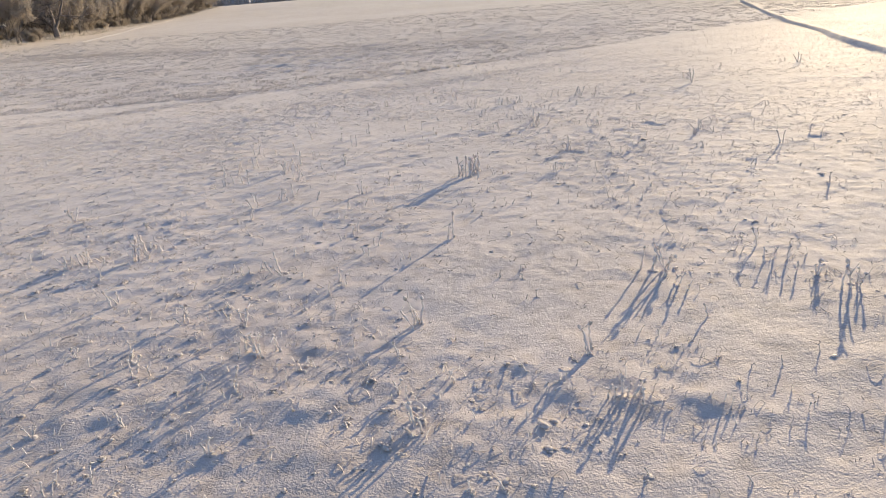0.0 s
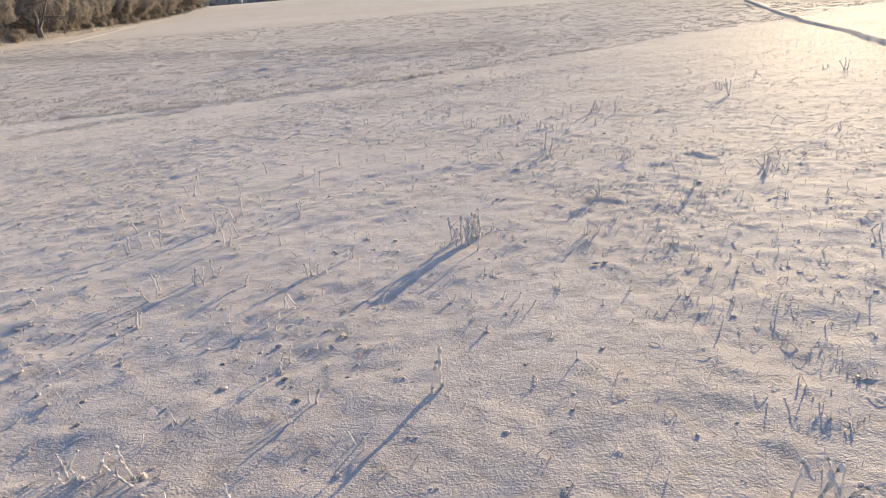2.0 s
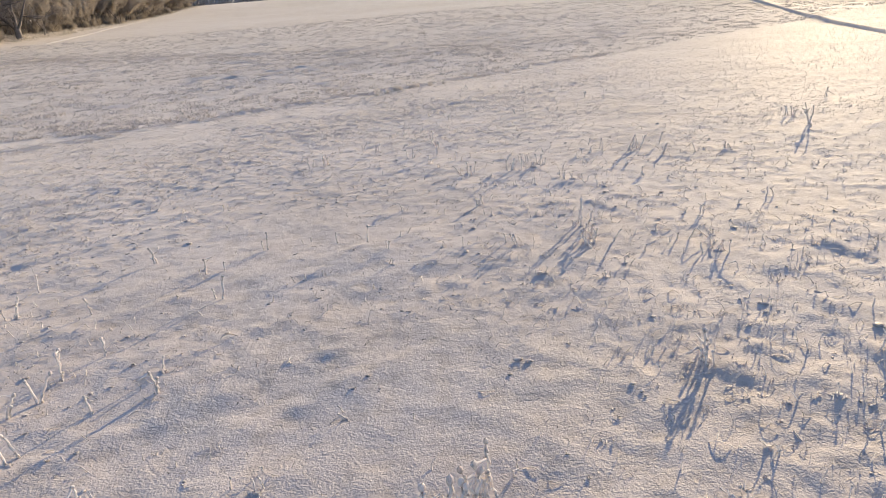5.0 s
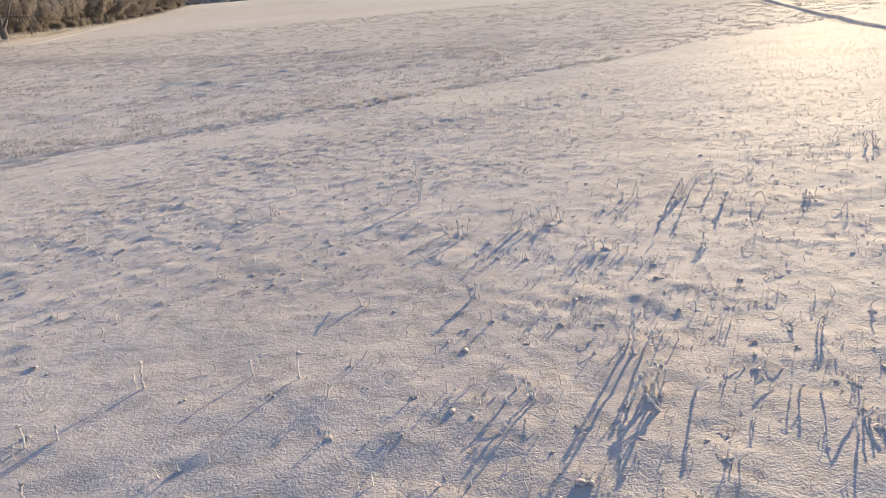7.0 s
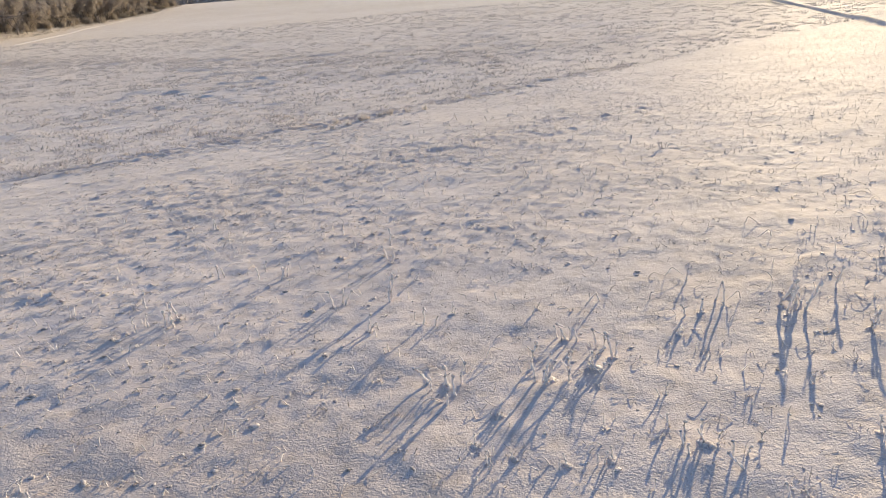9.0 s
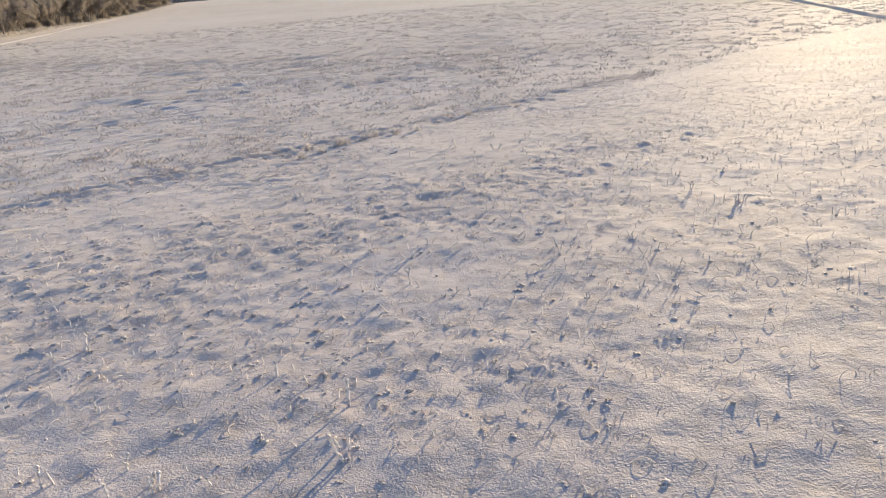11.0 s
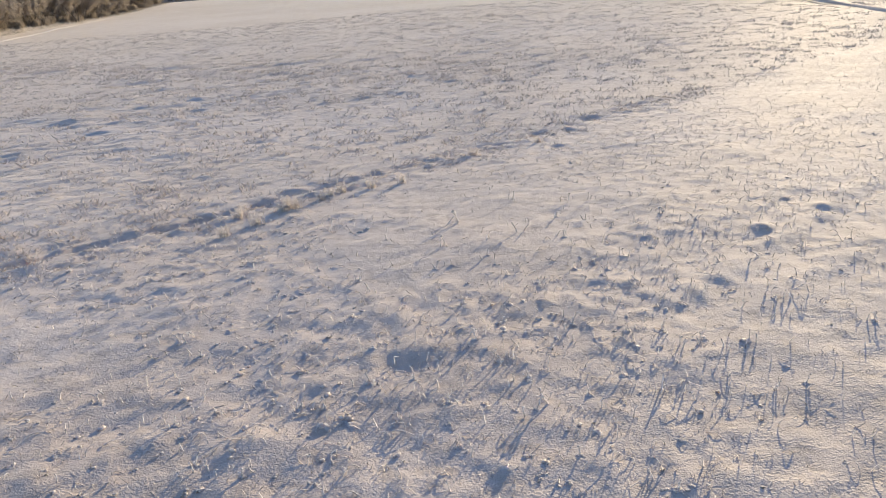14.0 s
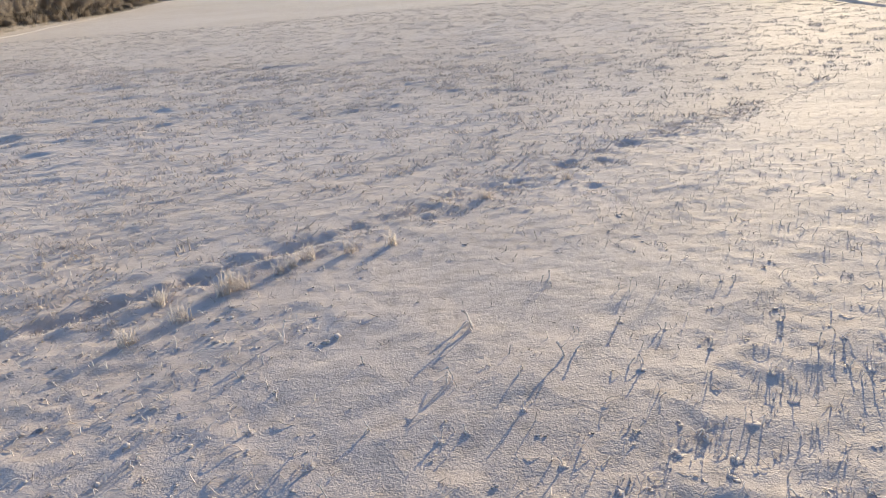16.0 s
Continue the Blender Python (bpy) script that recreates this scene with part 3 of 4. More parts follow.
WEEDS += [
    (0.14, 5.40, 0.04, 3, "C"), (-1.57, 5.41, 0.08, 2, "C"), (-2.39, 5.41, 0.05, 3, "T"), (0.75, 5.46, 0.04, 2, "T"),
    (1.76, 5.49, 0.04, 2, "C"), (-0.78, 5.50, 0.05, 2, "A"), (-0.64, 5.56, 0.04, 2, "T"), (1.64, 5.59, 0.04, 2, "C"),
    (-2.23, 5.65, 0.04, 2, "C"), (1.81, 5.70, 0.04, 2, "T"), (0.16, 5.72, 0.04, 2, "T"), (0.41, 5.72, 0.04, 4, "C"),
    (-1.65, 5.77, 0.07, 3, "T"), (-3.21, 5.78, 0.11, 3, "T"), (1.65, 5.83, 0.06, 1, "T"), 
]
WEEDS += [
    (2.83, 5.90, 0.08, 2, "A"), (-0.19, 5.96, 0.04, 2, "T"), 
    (1.59, 6.01, 0.04, 4, "T"), (-0.41, 6.06, 0.04, 1, "T"), 
    (1.59, 6.27, 0.05, 4, "T"), (0.61, 6.30, 0.04, 2, "C"), (0.53, 6.31, 0.05, 2, "T"), (1.11, 6.32, 0.08, 4, "C"),
    (0.29, 6.33, 0.20, 9, "T"), (0.25, 6.44, 0.06, 6, "T"), (0.37, 6.45, 0.19, 5, "T"), (0.49, 6.56, 0.04, 2, "T"),
]
WEEDS += [
    (1.38, 6.59, 0.06, 3, "T"), (-0.40, 6.61, 0.06, 4, "C"), (3.41, 6.61, 0.13, 2, "T"), (1.78, 6.66, 0.05, 3, "C"),
    (2.96, 6.70, 0.04, 2, "A"), (2.68, 6.73, 0.06, 3, "T"), (2.10, 6.76, 0.04, 1, "A"),
    (1.79, 6.85, 0.05, 4, "C"), (2.43, 6.88, 0.05, 2, "T"), (3.94, 7.03, 0.08, 2, "C"),
    (-0.13, 7.03, 0.04, 2, "C"), (2.21, 7.09, 0.04, 1, "A"), (-1.63, 7.11, 0.05, 2, "C"), (2.15, 7.14, 0.09, 2, "T"),
]
WEEDS += [
    (1.43, 7.21, 0.14, 6, "C"), (1.88, 7.22, 0.06, 1, "T"), (2.89, 7.46, 0.08, 3, "T"), (3.12, 7.52, 0.06, 3, "T"),
    (2.37, 7.53, 0.04, 1, "A"), (-1.05, 7.55, 0.08, 2, "C"), (2.97, 7.65, 0.11, 4, "T"), 
    (1.92, 7.69, 0.05, 3, "T"), (2.24, 7.77, 0.04, 4, "C"), (3.07, 7.83, 0.10, 2, "T"), (3.77, 7.92, 0.04, 1, "A"),
    (3.26, 7.93, 0.04, 2, "A"), (3.60, 8.11, 0.05, 2, "A"), (2.40, 8.14, 0.04, 3, "C"), (3.37, 8.15, 0.07, 2, "A"),
]
WEEDS += [
    (2.01, 8.15, 0.04, 1, "A"), (1.25, 8.16, 0.04, 4, "T"), (0.94, 8.32, 0.04, 2, "C"), (2.42, 8.33, 0.04, 3, "C"),
    (1.42, 8.36, 0.04, 3, "T"), (0.54, 8.37, 0.04, 1, "T"), (2.02, 8.45, 0.08, 6, "C"), (1.61, 8.57, 0.04, 2, "T"),
    (-0.53, 8.60, 0.04, 2, "C"), (1.80, 8.66, 0.04, 2, "T"), (1.31, 8.67, 0.07, 2, "A"), (1.94, 8.70, 0.08, 2, "A"),
    (0.02, 8.70, 0.04, 3, "C"), (2.11, 8.72, 0.04, 2, "C"), (1.31, 8.78, 0.13, 8, "S"), (0.84, 8.86, 0.09, 3, "T"),
]
WEEDS += [
    (-1.25, 8.90, 0.04, 4, "C"), (1.79, 8.90, 0.04, 3, "A"), (0.35, 8.93, 0.04, 3, "C"), (0.49, 8.94, 0.05, 2, "T"),
    (4.42, 8.95, 0.07, 3, "A"), (0.59, 8.98, 0.04, 2, "T"), (-0.03, 9.01, 0.05, 2, "T"), 
    (1.34, 9.12, 0.18, 3, "T"), (1.18, 9.17, 0.04, 1, "C"), (2.21, 9.17, 0.07, 2, "T"),
    (1.32, 9.21, 0.04, 3, "T"), (1.58, 9.21, 0.05, 1, "T"), (0.06, 9.23, 0.04, 2, "C"),
]
WEEDS += [
    (1.52, 9.25, 0.06, 1, "T"), (2.14, 9.26, 0.04, 3, "C"), (2.56, 9.31, 0.04, 3, "T"), (0.46, 9.32, 0.04, 1, "T"),
    (1.88, 9.33, 0.05, 2, "T"), (-0.60, 9.36, 0.04, 2, "T"), (2.89, 9.46, 0.07, 2, "T"),
    (1.09, 9.47, 0.04, 3, "T"), (1.78, 9.49, 0.04, 1, "C"), (2.39, 9.49, 0.04, 1, "A"), (0.76, 9.58, 0.06, 3, "T"),
    (1.04, 9.66, 0.05, 2, "T"), (4.08, 9.71, 0.09, 1, "A"), (-1.34, 9.82, 0.04, 2, "T"), (0.70, 9.89, 0.09, 4, "T"),
]
WEEDS += [
    (0.07, 9.92, 0.06, 3, "A"), (0.78, 10.00, 0.04, 2, "A"), (1.30, 10.00, 0.04, 2, "C"), (-1.76, 10.14, 0.05, 4, "T"),
    (1.79, 10.14, 0.04, 2, "C"), (1.33, 10.24, 0.04, 2, "T"), (1.08, 10.41, 0.05, 3, "T"), (2.21, 10.41, 0.07, 3, "T"),
    (-1.48, 10.41, 0.06, 3, "T"), (1.24, 10.41, 0.05, 3, "T"), (1.58, 10.44, 0.07, 10, "C"), (1.79, 10.44, 0.04, 1, "C"),
    (0.80, 10.45, 0.04, 4, "C"), (0.90, 10.47, 0.04, 3, "C"), (1.90, 10.48, 0.04, 1, "A"), (-1.79, 10.48, 0.04, 3, "C"),
]
WEEDS += [
    (0.18, 10.49, 0.04, 1, "A"), (-0.90, 10.55, 0.04, 4, "C"), (0.77, 10.56, 0.04, 3, "C"), (0.88, 10.74, 0.04, 4, "C"),
    (2.17, 10.76, 0.05, 2, "T"), (3.31, 10.77, 0.05, 2, "A"), (1.57, 10.78, 0.05, 2, "C"), (-0.24, 10.84, 0.04, 2, "A"),
    (1.13, 10.96, 0.12, 6, "C"), (0.69, 11.00, 0.11, 6, "T"), (-2.31, 11.01, 0.04, 4, "T"), (1.34, 11.02, 0.06, 6, "C"),
    (-0.23, 11.03, 0.04, 2, "C"), (2.94, 11.04, 0.06, 1, "A"), (3.25, 11.09, 0.07, 4, "T"), (1.45, 11.11, 0.11, 5, "T"),
]
WEEDS += [
    (1.26, 11.12, 0.04, 5, "T"), (2.65, 11.13, 0.10, 3, "T"), (-1.06, 11.18, 0.04, 5, "C"), (0.88, 11.21, 0.04, 1, "A"),
    (1.81, 11.26, 0.05, 3, "C"), (-0.15, 11.26, 0.04, 1, "T"), (1.28, 11.32, 0.09, 4, "T"), (0.43, 11.34, 0.04, 1, "T"),
    (2.00, 11.45, 0.07, 3, "T"), (2.41, 11.46, 0.17, 5, "C"), (2.15, 11.52, 0.12, 2, "T"),
    (-0.98, 11.54, 0.04, 3, "C"), (2.26, 11.57, 0.04, 1, "A"), (-0.30, 11.59, 0.04, 3, "C"), (2.78, 11.60, 0.12, 1, "T"),
]
WEEDS += [
    (1.21, 11.67, 0.04, 3, "C"), (1.82, 11.68, 0.04, 1, "T"), 
    (0.76, 11.70, 0.05, 3, "C"), (1.56, 11.72, 0.06, 2, "A"), (-1.53, 11.85, 0.04, 3, "C"), (2.09, 11.86, 0.07, 1, "T"),
    (4.55, 11.89, 0.24, 3, "T"), (3.24, 11.93, 0.05, 2, "T"),
    (2.78, 11.95, 0.04, 1, "A"), (2.01, 11.97, 0.04, 1, "A"), (-1.37, 12.11, 0.04, 4, "C"), (0.58, 12.24, 0.04, 2, "C"),
]
WEEDS += [
    (1.25, 12.26, 0.04, 4, "C"), (4.34, 12.29, 0.04, 2, "A"), (3.13, 12.38, 0.04, 2, "T"), (2.86, 12.40, 0.04, 1, "A"),
    (4.64, 12.48, 0.12, 4, "T"), (2.81, 12.66, 0.04, 1, "A"), (-2.22, 13.30, 0.04, 2, "T"),
    (0.43, 13.40, 0.04, 2, "C"), (5.72, 13.57, 0.14, 2, "A"), (2.18, 13.58, 0.04, 3, "C"), (7.30, 13.59, 0.19, 3, "C"),
    (1.64, 13.74, 0.04, 2, "C"), (-2.01, 13.77, 0.04, 3, "C"), (2.16, 13.81, 0.04, 3, "C"), (0.54, 13.82, 0.04, 5, "C"),
]
WEEDS += [
    (0.30, 13.82, 0.04, 4, "C"), (1.99, 13.84, 0.04, 3, "C"), (1.83, 13.86, 0.04, 2, "C"), (1.02, 13.95, 0.04, 1, "C"),
    (0.95, 14.01, 0.04, 2, "T"), (1.40, 14.03, 0.04, 1, "C"), (7.27, 14.04, 0.10, 2, "A"), (1.75, 14.05, 0.04, 2, "C"),
    (2.30, 14.09, 0.04, 2, "T"), (2.48, 14.10, 0.04, 2, "C"), (0.73, 14.14, 0.04, 3, "C"), (1.63, 14.21, 0.05, 2, "T"),
    (1.79, 14.28, 0.04, 4, "C"), (0.04, 14.29, 0.04, 4, "C"), (2.14, 14.30, 0.04, 2, "T"), (2.25, 14.33, 0.05, 3, "T"),
]
WEEDS += [
    (-0.41, 14.37, 0.04, 4, "C"), (1.65, 14.44, 0.07, 4, "T"), (2.88, 14.52, 0.04, 2, "C"),
    (1.80, 14.53, 0.04, 3, "T"), (1.05, 14.53, 0.04, 1, "C"), (2.17, 14.56, 0.04, 5, "T"), (0.70, 14.63, 0.09, 3, "T"),
    (1.03, 14.70, 0.04, 2, "A"), (-0.69, 14.71, 0.04, 4, "C"), (0.42, 14.80, 0.08, 3, "T"), (0.81, 14.85, 0.04, 2, "C"),
    (1.60, 14.87, 0.04, 3, "C"), (-0.44, 14.94, 0.04, 5, "C"), (-1.06, 15.00, 0.04, 4, "C"), (1.73, 15.05, 0.04, 4, "C"),
]
WEEDS += [
    (-0.71, 15.05, 0.04, 5, "C"), (0.63, 15.09, 0.04, 4, "T"), (0.36, 15.12, 0.04, 4, "T"), (3.03, 15.12, 0.06, 2, "T"),
    (3.17, 15.16, 0.07, 5, "T"), (-0.07, 15.18, 0.04, 5, "C"), (1.46, 15.27, 0.04, 1, "C"), (0.24, 15.36, 0.04, 3, "C"),
    (0.56, 15.40, 0.04, 5, "C"), (0.04, 15.45, 0.05, 6, "C"), (1.65, 15.46, 0.04, 2, "A"), (2.95, 15.50, 0.08, 2, "T"),
    (2.34, 15.57, 0.04, 2, "T"), (2.47, 15.58, 0.04, 2, "C"), (1.37, 15.59, 0.07, 3, "T"), (1.97, 15.60, 0.04, 2, "A"),
]
WEEDS += [
    (2.18, 15.63, 0.04, 1, "T"), (0.81, 15.63, 0.04, 4, "C"), (1.60, 15.66, 0.04, 3, "C"), (0.59, 15.66, 0.04, 5, "C"),
    (1.91, 15.67, 0.04, 2, "A"), (1.02, 15.69, 0.04, 5, "C"), (-0.13, 15.75, 0.04, 4, "C"), (1.78, 15.77, 0.04, 3, "C"),
    (0.39, 15.79, 0.04, 5, "T"), (0.03, 15.82, 0.04, 4, "C"), (1.38, 15.84, 0.04, 4, "T"), (2.28, 15.91, 0.04, 2, "T"),
    (0.68, 15.92, 0.04, 5, "C"), (0.88, 15.92, 0.04, 5, "C"), (2.43, 15.97, 0.04, 2, "T"), (2.19, 15.97, 0.04, 2, "T"),
]
WEEDS += [
    (2.11, 15.98, 0.04, 2, "T"), (1.28, 16.00, 0.04, 4, "T"), (0.20, 16.00, 0.04, 5, "C"), (-0.56, 16.02, 0.04, 4, "C"),
    (3.06, 16.03, 0.04, 4, "T"), (3.45, 16.04, 0.04, 3, "T"), (1.92, 16.16, 0.04, 4, "C"), (0.43, 16.17, 0.04, 4, "C"),
    (2.10, 16.17, 0.04, 2, "T"), (1.58, 16.18, 0.04, 3, "C"), (1.19, 16.21, 0.07, 3, "T"), (2.55, 16.28, 0.04, 1, "T"),
    (1.69, 16.30, 0.04, 4, "C"), (1.06, 16.33, 0.04, 3, "T"), (2.79, 16.33, 0.05, 2, "T"), (2.95, 16.37, 0.04, 1, "A"),
]
WEEDS += [
    (-0.20, 16.38, 0.05, 3, "T"), (1.32, 16.38, 0.04, 4, "C"), (-0.36, 16.55, 0.05, 5, "T"), (3.00, 16.58, 0.04, 1, "T"),
    (1.41, 16.59, 0.04, 3, "T"), (1.17, 16.64, 0.04, 3, "C"), (0.81, 16.65, 0.04, 2, "T"), (2.96, 16.69, 0.04, 2, "T"),
    (2.40, 16.74, 0.04, 4, "C"), (2.16, 16.75, 0.04, 4, "C"), (2.84, 16.79, 0.04, 2, "T"), (1.62, 16.80, 0.04, 3, "T"),
    (0.34, 16.88, 0.04, 2, "T"), (2.71, 16.89, 0.04, 3, "T"), (2.06, 16.95, 0.04, 5, "C"), (1.47, 17.02, 0.04, 3, "C"),
]
WEEDS += [
    (0.62, 17.02, 0.05, 2, "T"), (2.02, 17.09, 0.04, 4, "C"), (2.02, 17.14, 0.04, 3, "T"), (2.22, 17.14, 0.05, 5, "T"),
    (0.56, 17.17, 0.04, 4, "C"), (1.04, 17.23, 0.04, 2, "C"), (2.44, 17.26, 0.04, 5, "C"), (1.15, 17.27, 0.04, 2, "C"),
    (-0.14, 17.32, 0.04, 3, "T"), (0.77, 17.35, 0.04, 2, "T"), (1.39, 17.37, 0.04, 3, "C"), (1.96, 17.40, 0.04, 2, "T"),
    (2.86, 17.41, 0.04, 4, "T"), (0.28, 17.43, 0.04, 4, "C"), (2.46, 17.46, 0.04, 3, "C"), (1.95, 17.59, 0.05, 4, "C"),
]
WEEDS += [
    (1.13, 17.63, 0.04, 2, "A"), (2.77, 17.64, 0.06, 2, "T"), (1.43, 17.65, 0.04, 2, "T"), (2.90, 17.67, 0.04, 3, "C"),
    (2.32, 17.73, 0.04, 3, "C"), (1.65, 17.76, 0.07, 2, "T"), (0.72, 17.88, 0.04, 2, "C"), (0.16, 17.89, 0.04, 3, "T"),
    (2.73, 17.89, 0.04, 4, "T"), (2.19, 17.94, 0.04, 2, "C"), (-0.05, 17.99, 0.04, 2, "C"), (-0.38, 18.00, 0.04, 3, "C"),
    (1.76, 18.01, 0.04, 2, "T"), (2.00, 18.05, 0.04, 2, "C"), (1.26, 18.12, 0.06, 2, "A"), (0.29, 18.20, 0.06, 1, "T"),
]
WEEDS += [
    (-0.53, 18.34, 0.04, 5, "G"), (2.69, 18.42, 0.04, 4, "C"), (2.34, 18.42, 0.06, 2, "T"), (2.19, 18.46, 0.06, 2, "T"),
    (-0.34, 18.62, 0.05, 8, "G"), (1.77, 18.65, 0.06, 3, "T"), (-0.55, 18.87, 0.04, 6, "G"), (-0.15, 18.99, 0.06, 24, "G"),
    (0.14, 19.24, 0.05, 18, "G"), (0.25, 19.46, 0.04, 8, "G"), (0.56, 19.49, 0.06, 12, "G"), (0.85, 19.59, 0.04, 6, "G"),
    (2.52, 20.35, 0.04, 4, "T"), (1.66, 20.56, 0.04, 6, "G"), (2.44, 20.99, 0.04, 6, "G"),
]
WEEDS += [(1.26, 18.16, 0.10, 2, "T"), (1.13, 17.66, 0.07, 2, "T"), (0.28, 18.24, 0.10, 1, "T")]
# stalks that stand alone over the near field
WEEDS += [
    (-1.69, 6.01, 0.07, 2, "T"), (-1.44, 5.99, 0.08, 3, "C"), (-1.35, 6.12, 0.09, 3, "C"), (-1.10, 5.89, 0.07, 2, "T"),
    (-0.70, 5.97, 0.09, 3, "C"), (-1.01, 7.37, 0.13, 2, "T"), (-1.53, 7.56, 0.15, 2, "T"), (-1.99, 7.47, 0.14, 2, "T"),
    (-1.63, 7.15, 0.13, 4, "C"), (-1.44, 6.92, 0.12, 2, "T"), (-1.54, 7.37, 0.14, 2, "T"), (-1.03, 6.66, 0.09, 1, "T"),
    (-1.94, 6.80, 0.14, 2, "T"), (-2.16, 6.75, 0.12, 2, "T"), (-2.29, 7.23, 0.11, 1, "T"), (-1.32, 6.63, 0.06, 1, "T"),
]
WEEDS += [
    (-1.46, 6.75, 0.12, 2, "T"), (-2.10, 6.83, 0.10, 1, "T"), (-0.47, 6.26, 0.08, 2, "T"), (-1.25, 7.24, 0.10, 1, "T"),
    (-0.17, 9.18, 0.12, 1, "T"), (-0.89, 9.23, 0.12, 2, "T"), (-1.22, 8.84, 0.11, 2, "T"), (-1.66, 9.16, 0.12, 2, "T"),
    (-2.29, 8.78, 0.12, 1, "T"), (-2.19, 8.36, 0.14, 3, "C"), (-1.74, 8.33, 0.12, 1, "T"), (-1.43, 7.79, 0.10, 1, "T"),
    (-2.17, 7.45, 0.10, 2, "T"), (-0.99, 8.41, 0.14, 2, "T"), (-0.40, 9.26, 0.08, 1, "T"), (0.41, 12.92, 0.12, 1, "T"),
]
WEEDS += [
    (0.41, 12.56, 0.14, 3, "C"), (0.42, 11.95, 0.16, 2, "T"), (0.32, 11.61, 0.09, 3, "C"), (-0.25, 12.50, 0.10, 2, "T"),
    (-0.77, 11.95, 0.12, 3, "C"), (-0.76, 11.85, 0.10, 2, "T"), (0.10, 11.94, 0.10, 3, "C"), (-0.71, 12.58, 0.08, 2, "T"),
    (-0.43, 12.49, 0.09, 1, "T"), (0.61, 11.61, 0.10, 2, "T"), (0.05, 13.22, 0.08, 1, "T"), (0.68, 14.20, 0.10, 1, "T"),
    (-1.03, 12.16, 0.07, 1, "T"), (-0.93, 11.91, 0.08, 2, "T"), (-0.97, 11.85, 0.09, 1, "T"), (-1.05, 13.71, 0.09, 2, "T"),
]
WEEDS += [
    (-1.95, 14.17, 0.09, 3, "C"), (-0.28, 12.46, 0.09, 2, "T"), (-0.42, 12.64, 0.07, 1, "T"),
]
for x, y, tall, count, kind in WEEDS:
    if x < 0 and y < 6.2:
        tall = tall * 1.2 + 0.01
    weed(0.5 + (x - 0.5) * 0.97, y - 0.11, tall, count, kind)


# ---- what nobody could count ----
def scattered(name, shapes, places, mat, label, category):
    """One joined mesh of many small shapes; places: x, y, z, size, turn."""
    cos, fs, n = [], [], 0
    pick = rng.randint(len(shapes), size=len(places))
    for k, (co, f) in enumerate(shapes):
        p = places[pick == k]
        if not len(p):
            continue
        c, s = np.cos(p[:, 4]), np.sin(p[:, 4])
        x = co[None, :, 0] * c[:, None] - co[None, :, 1] * s[:, None]
        y = co[None, :, 0] * s[:, None] + co[None, :, 1] * c[:, None]
        z = np.broadcast_to(co[None, :, 2], x.shape)
        w = np.stack([x, y, z], -1) * p[:, 3][:, None, None] + p[:, None, :3]
        cos.append(w.reshape(-1, 3))
        fs.append((f[None] + (np.arange(len(p)) * len(co))[:, None, None]).reshape(-1, f.shape[1]) + n)
        n += len(p) * len(co)
    ob = new(name, raw_mesh(name, np.concatenate(cos), np.concatenate(fs), mat))
    return tagged(ob, label, category, kind="stuff")


def strewn(count, x0, x1, y0, y1, power, floor_share, size, cell=0.03):
    """Random places where the growth is thick."""
    x, y = rng.uniform(x0, x1, count * 6), rng.uniform(y0, y1, count * 6)
    keep = rng.rand(len(x)) < np.clip(floor_share + thickness(x, y) ** power, 0, 1) * 0.5
    x, y = x[keep][:count], y[keep][:count]
    s = size(len(x))
    return np.stack([x, y, height(x, y, np.full(len(x), cell)), s, rng.uniform(0, 2 * np.pi, len(x))], -1)


def small_stem():
    """A short dead stem, some kinked over at the top."""
    tall = 0.05
    p = np.linspace(0, 1, 3)[:, None] * np.array([rng.randn() * 0.25, rng.randn() * 0.25, 1.0]) * tall
    p[0, 2] -= 0.008
    if rng.rand() < 0.35:
        w = rng.uniform(0, 6.28)
        p = np.concatenate([p, p[-1:] + np.array([[np.cos(w), np.sin(w), rng.uniform(-0.8, 0.3)]]) * tall * rng.uniform(0.3, 0.7)])
    return tube(p, frost_radii(len(p), 0.0050, 0.0024, 0.25), 3)


def bent_blade():
    n = 5
    a = np.linspace(0, rng.uniform(0.8, 2.2), n)
    p = np.stack([0.035 * (1 - np.cos(a)), rng.randn(n) * 0.002, 0.035 * np.sin(a) - 0.004], -1)
    return tube(p, frost_radii(n, 0.0024, 0.0014, 0.25), 3)


STEMS = [small_stem() for _ in range(30)]


def lying_blade():
    """A grass blade matted down under the frost."""
    n = 5
    a = np.linspace(0, np.pi * rng.uniform(0.8, 1.0), n)
    ln = rng.uniform(0.035, 0.075)
    p = np.stack([ln * np.linspace(0, 1, n), 0.012 * rng.randn() * np.sin(a) + rng.randn(n) * 0.0015, rng.uniform(0.008, 0.020) * np.sin(a) - 0.002], -1)
    return tube(p, frost_radii(n, 0.0023, 0.0015, 0.3), 3)


LYING = [lying_blade() for _ in range(16)]
BLADES = [bent_blade() for _ in range(12)]


def frost_cluster(low=False):
    """A frosted leaf or seed head: a few stubby crystals that point every way."""
    out = []
    for _ in range(6):
        d = rng.randn(3)
        d[2] = abs(d[2]) * (0.45 if low else 0.9) + 0.1
        d *= rng.uniform(0.006, 0.015) / np.linalg.norm(d)
        foot = np.append(rng.randn(2) * (0.010 if low else 0.005), rng.uniform(-0.003, 0.004))
        out.append(tube([foot, foot + d], [rng.uniform(0.003, 0.005), rng.uniform(0.0012, 0.0025)], 3))
    return joined(out)


CLUSTERS = [frost_cluster() for _ in range(14)]
LOW_CLUSTERS = [frost_cluster(True) for _ in range(14)]

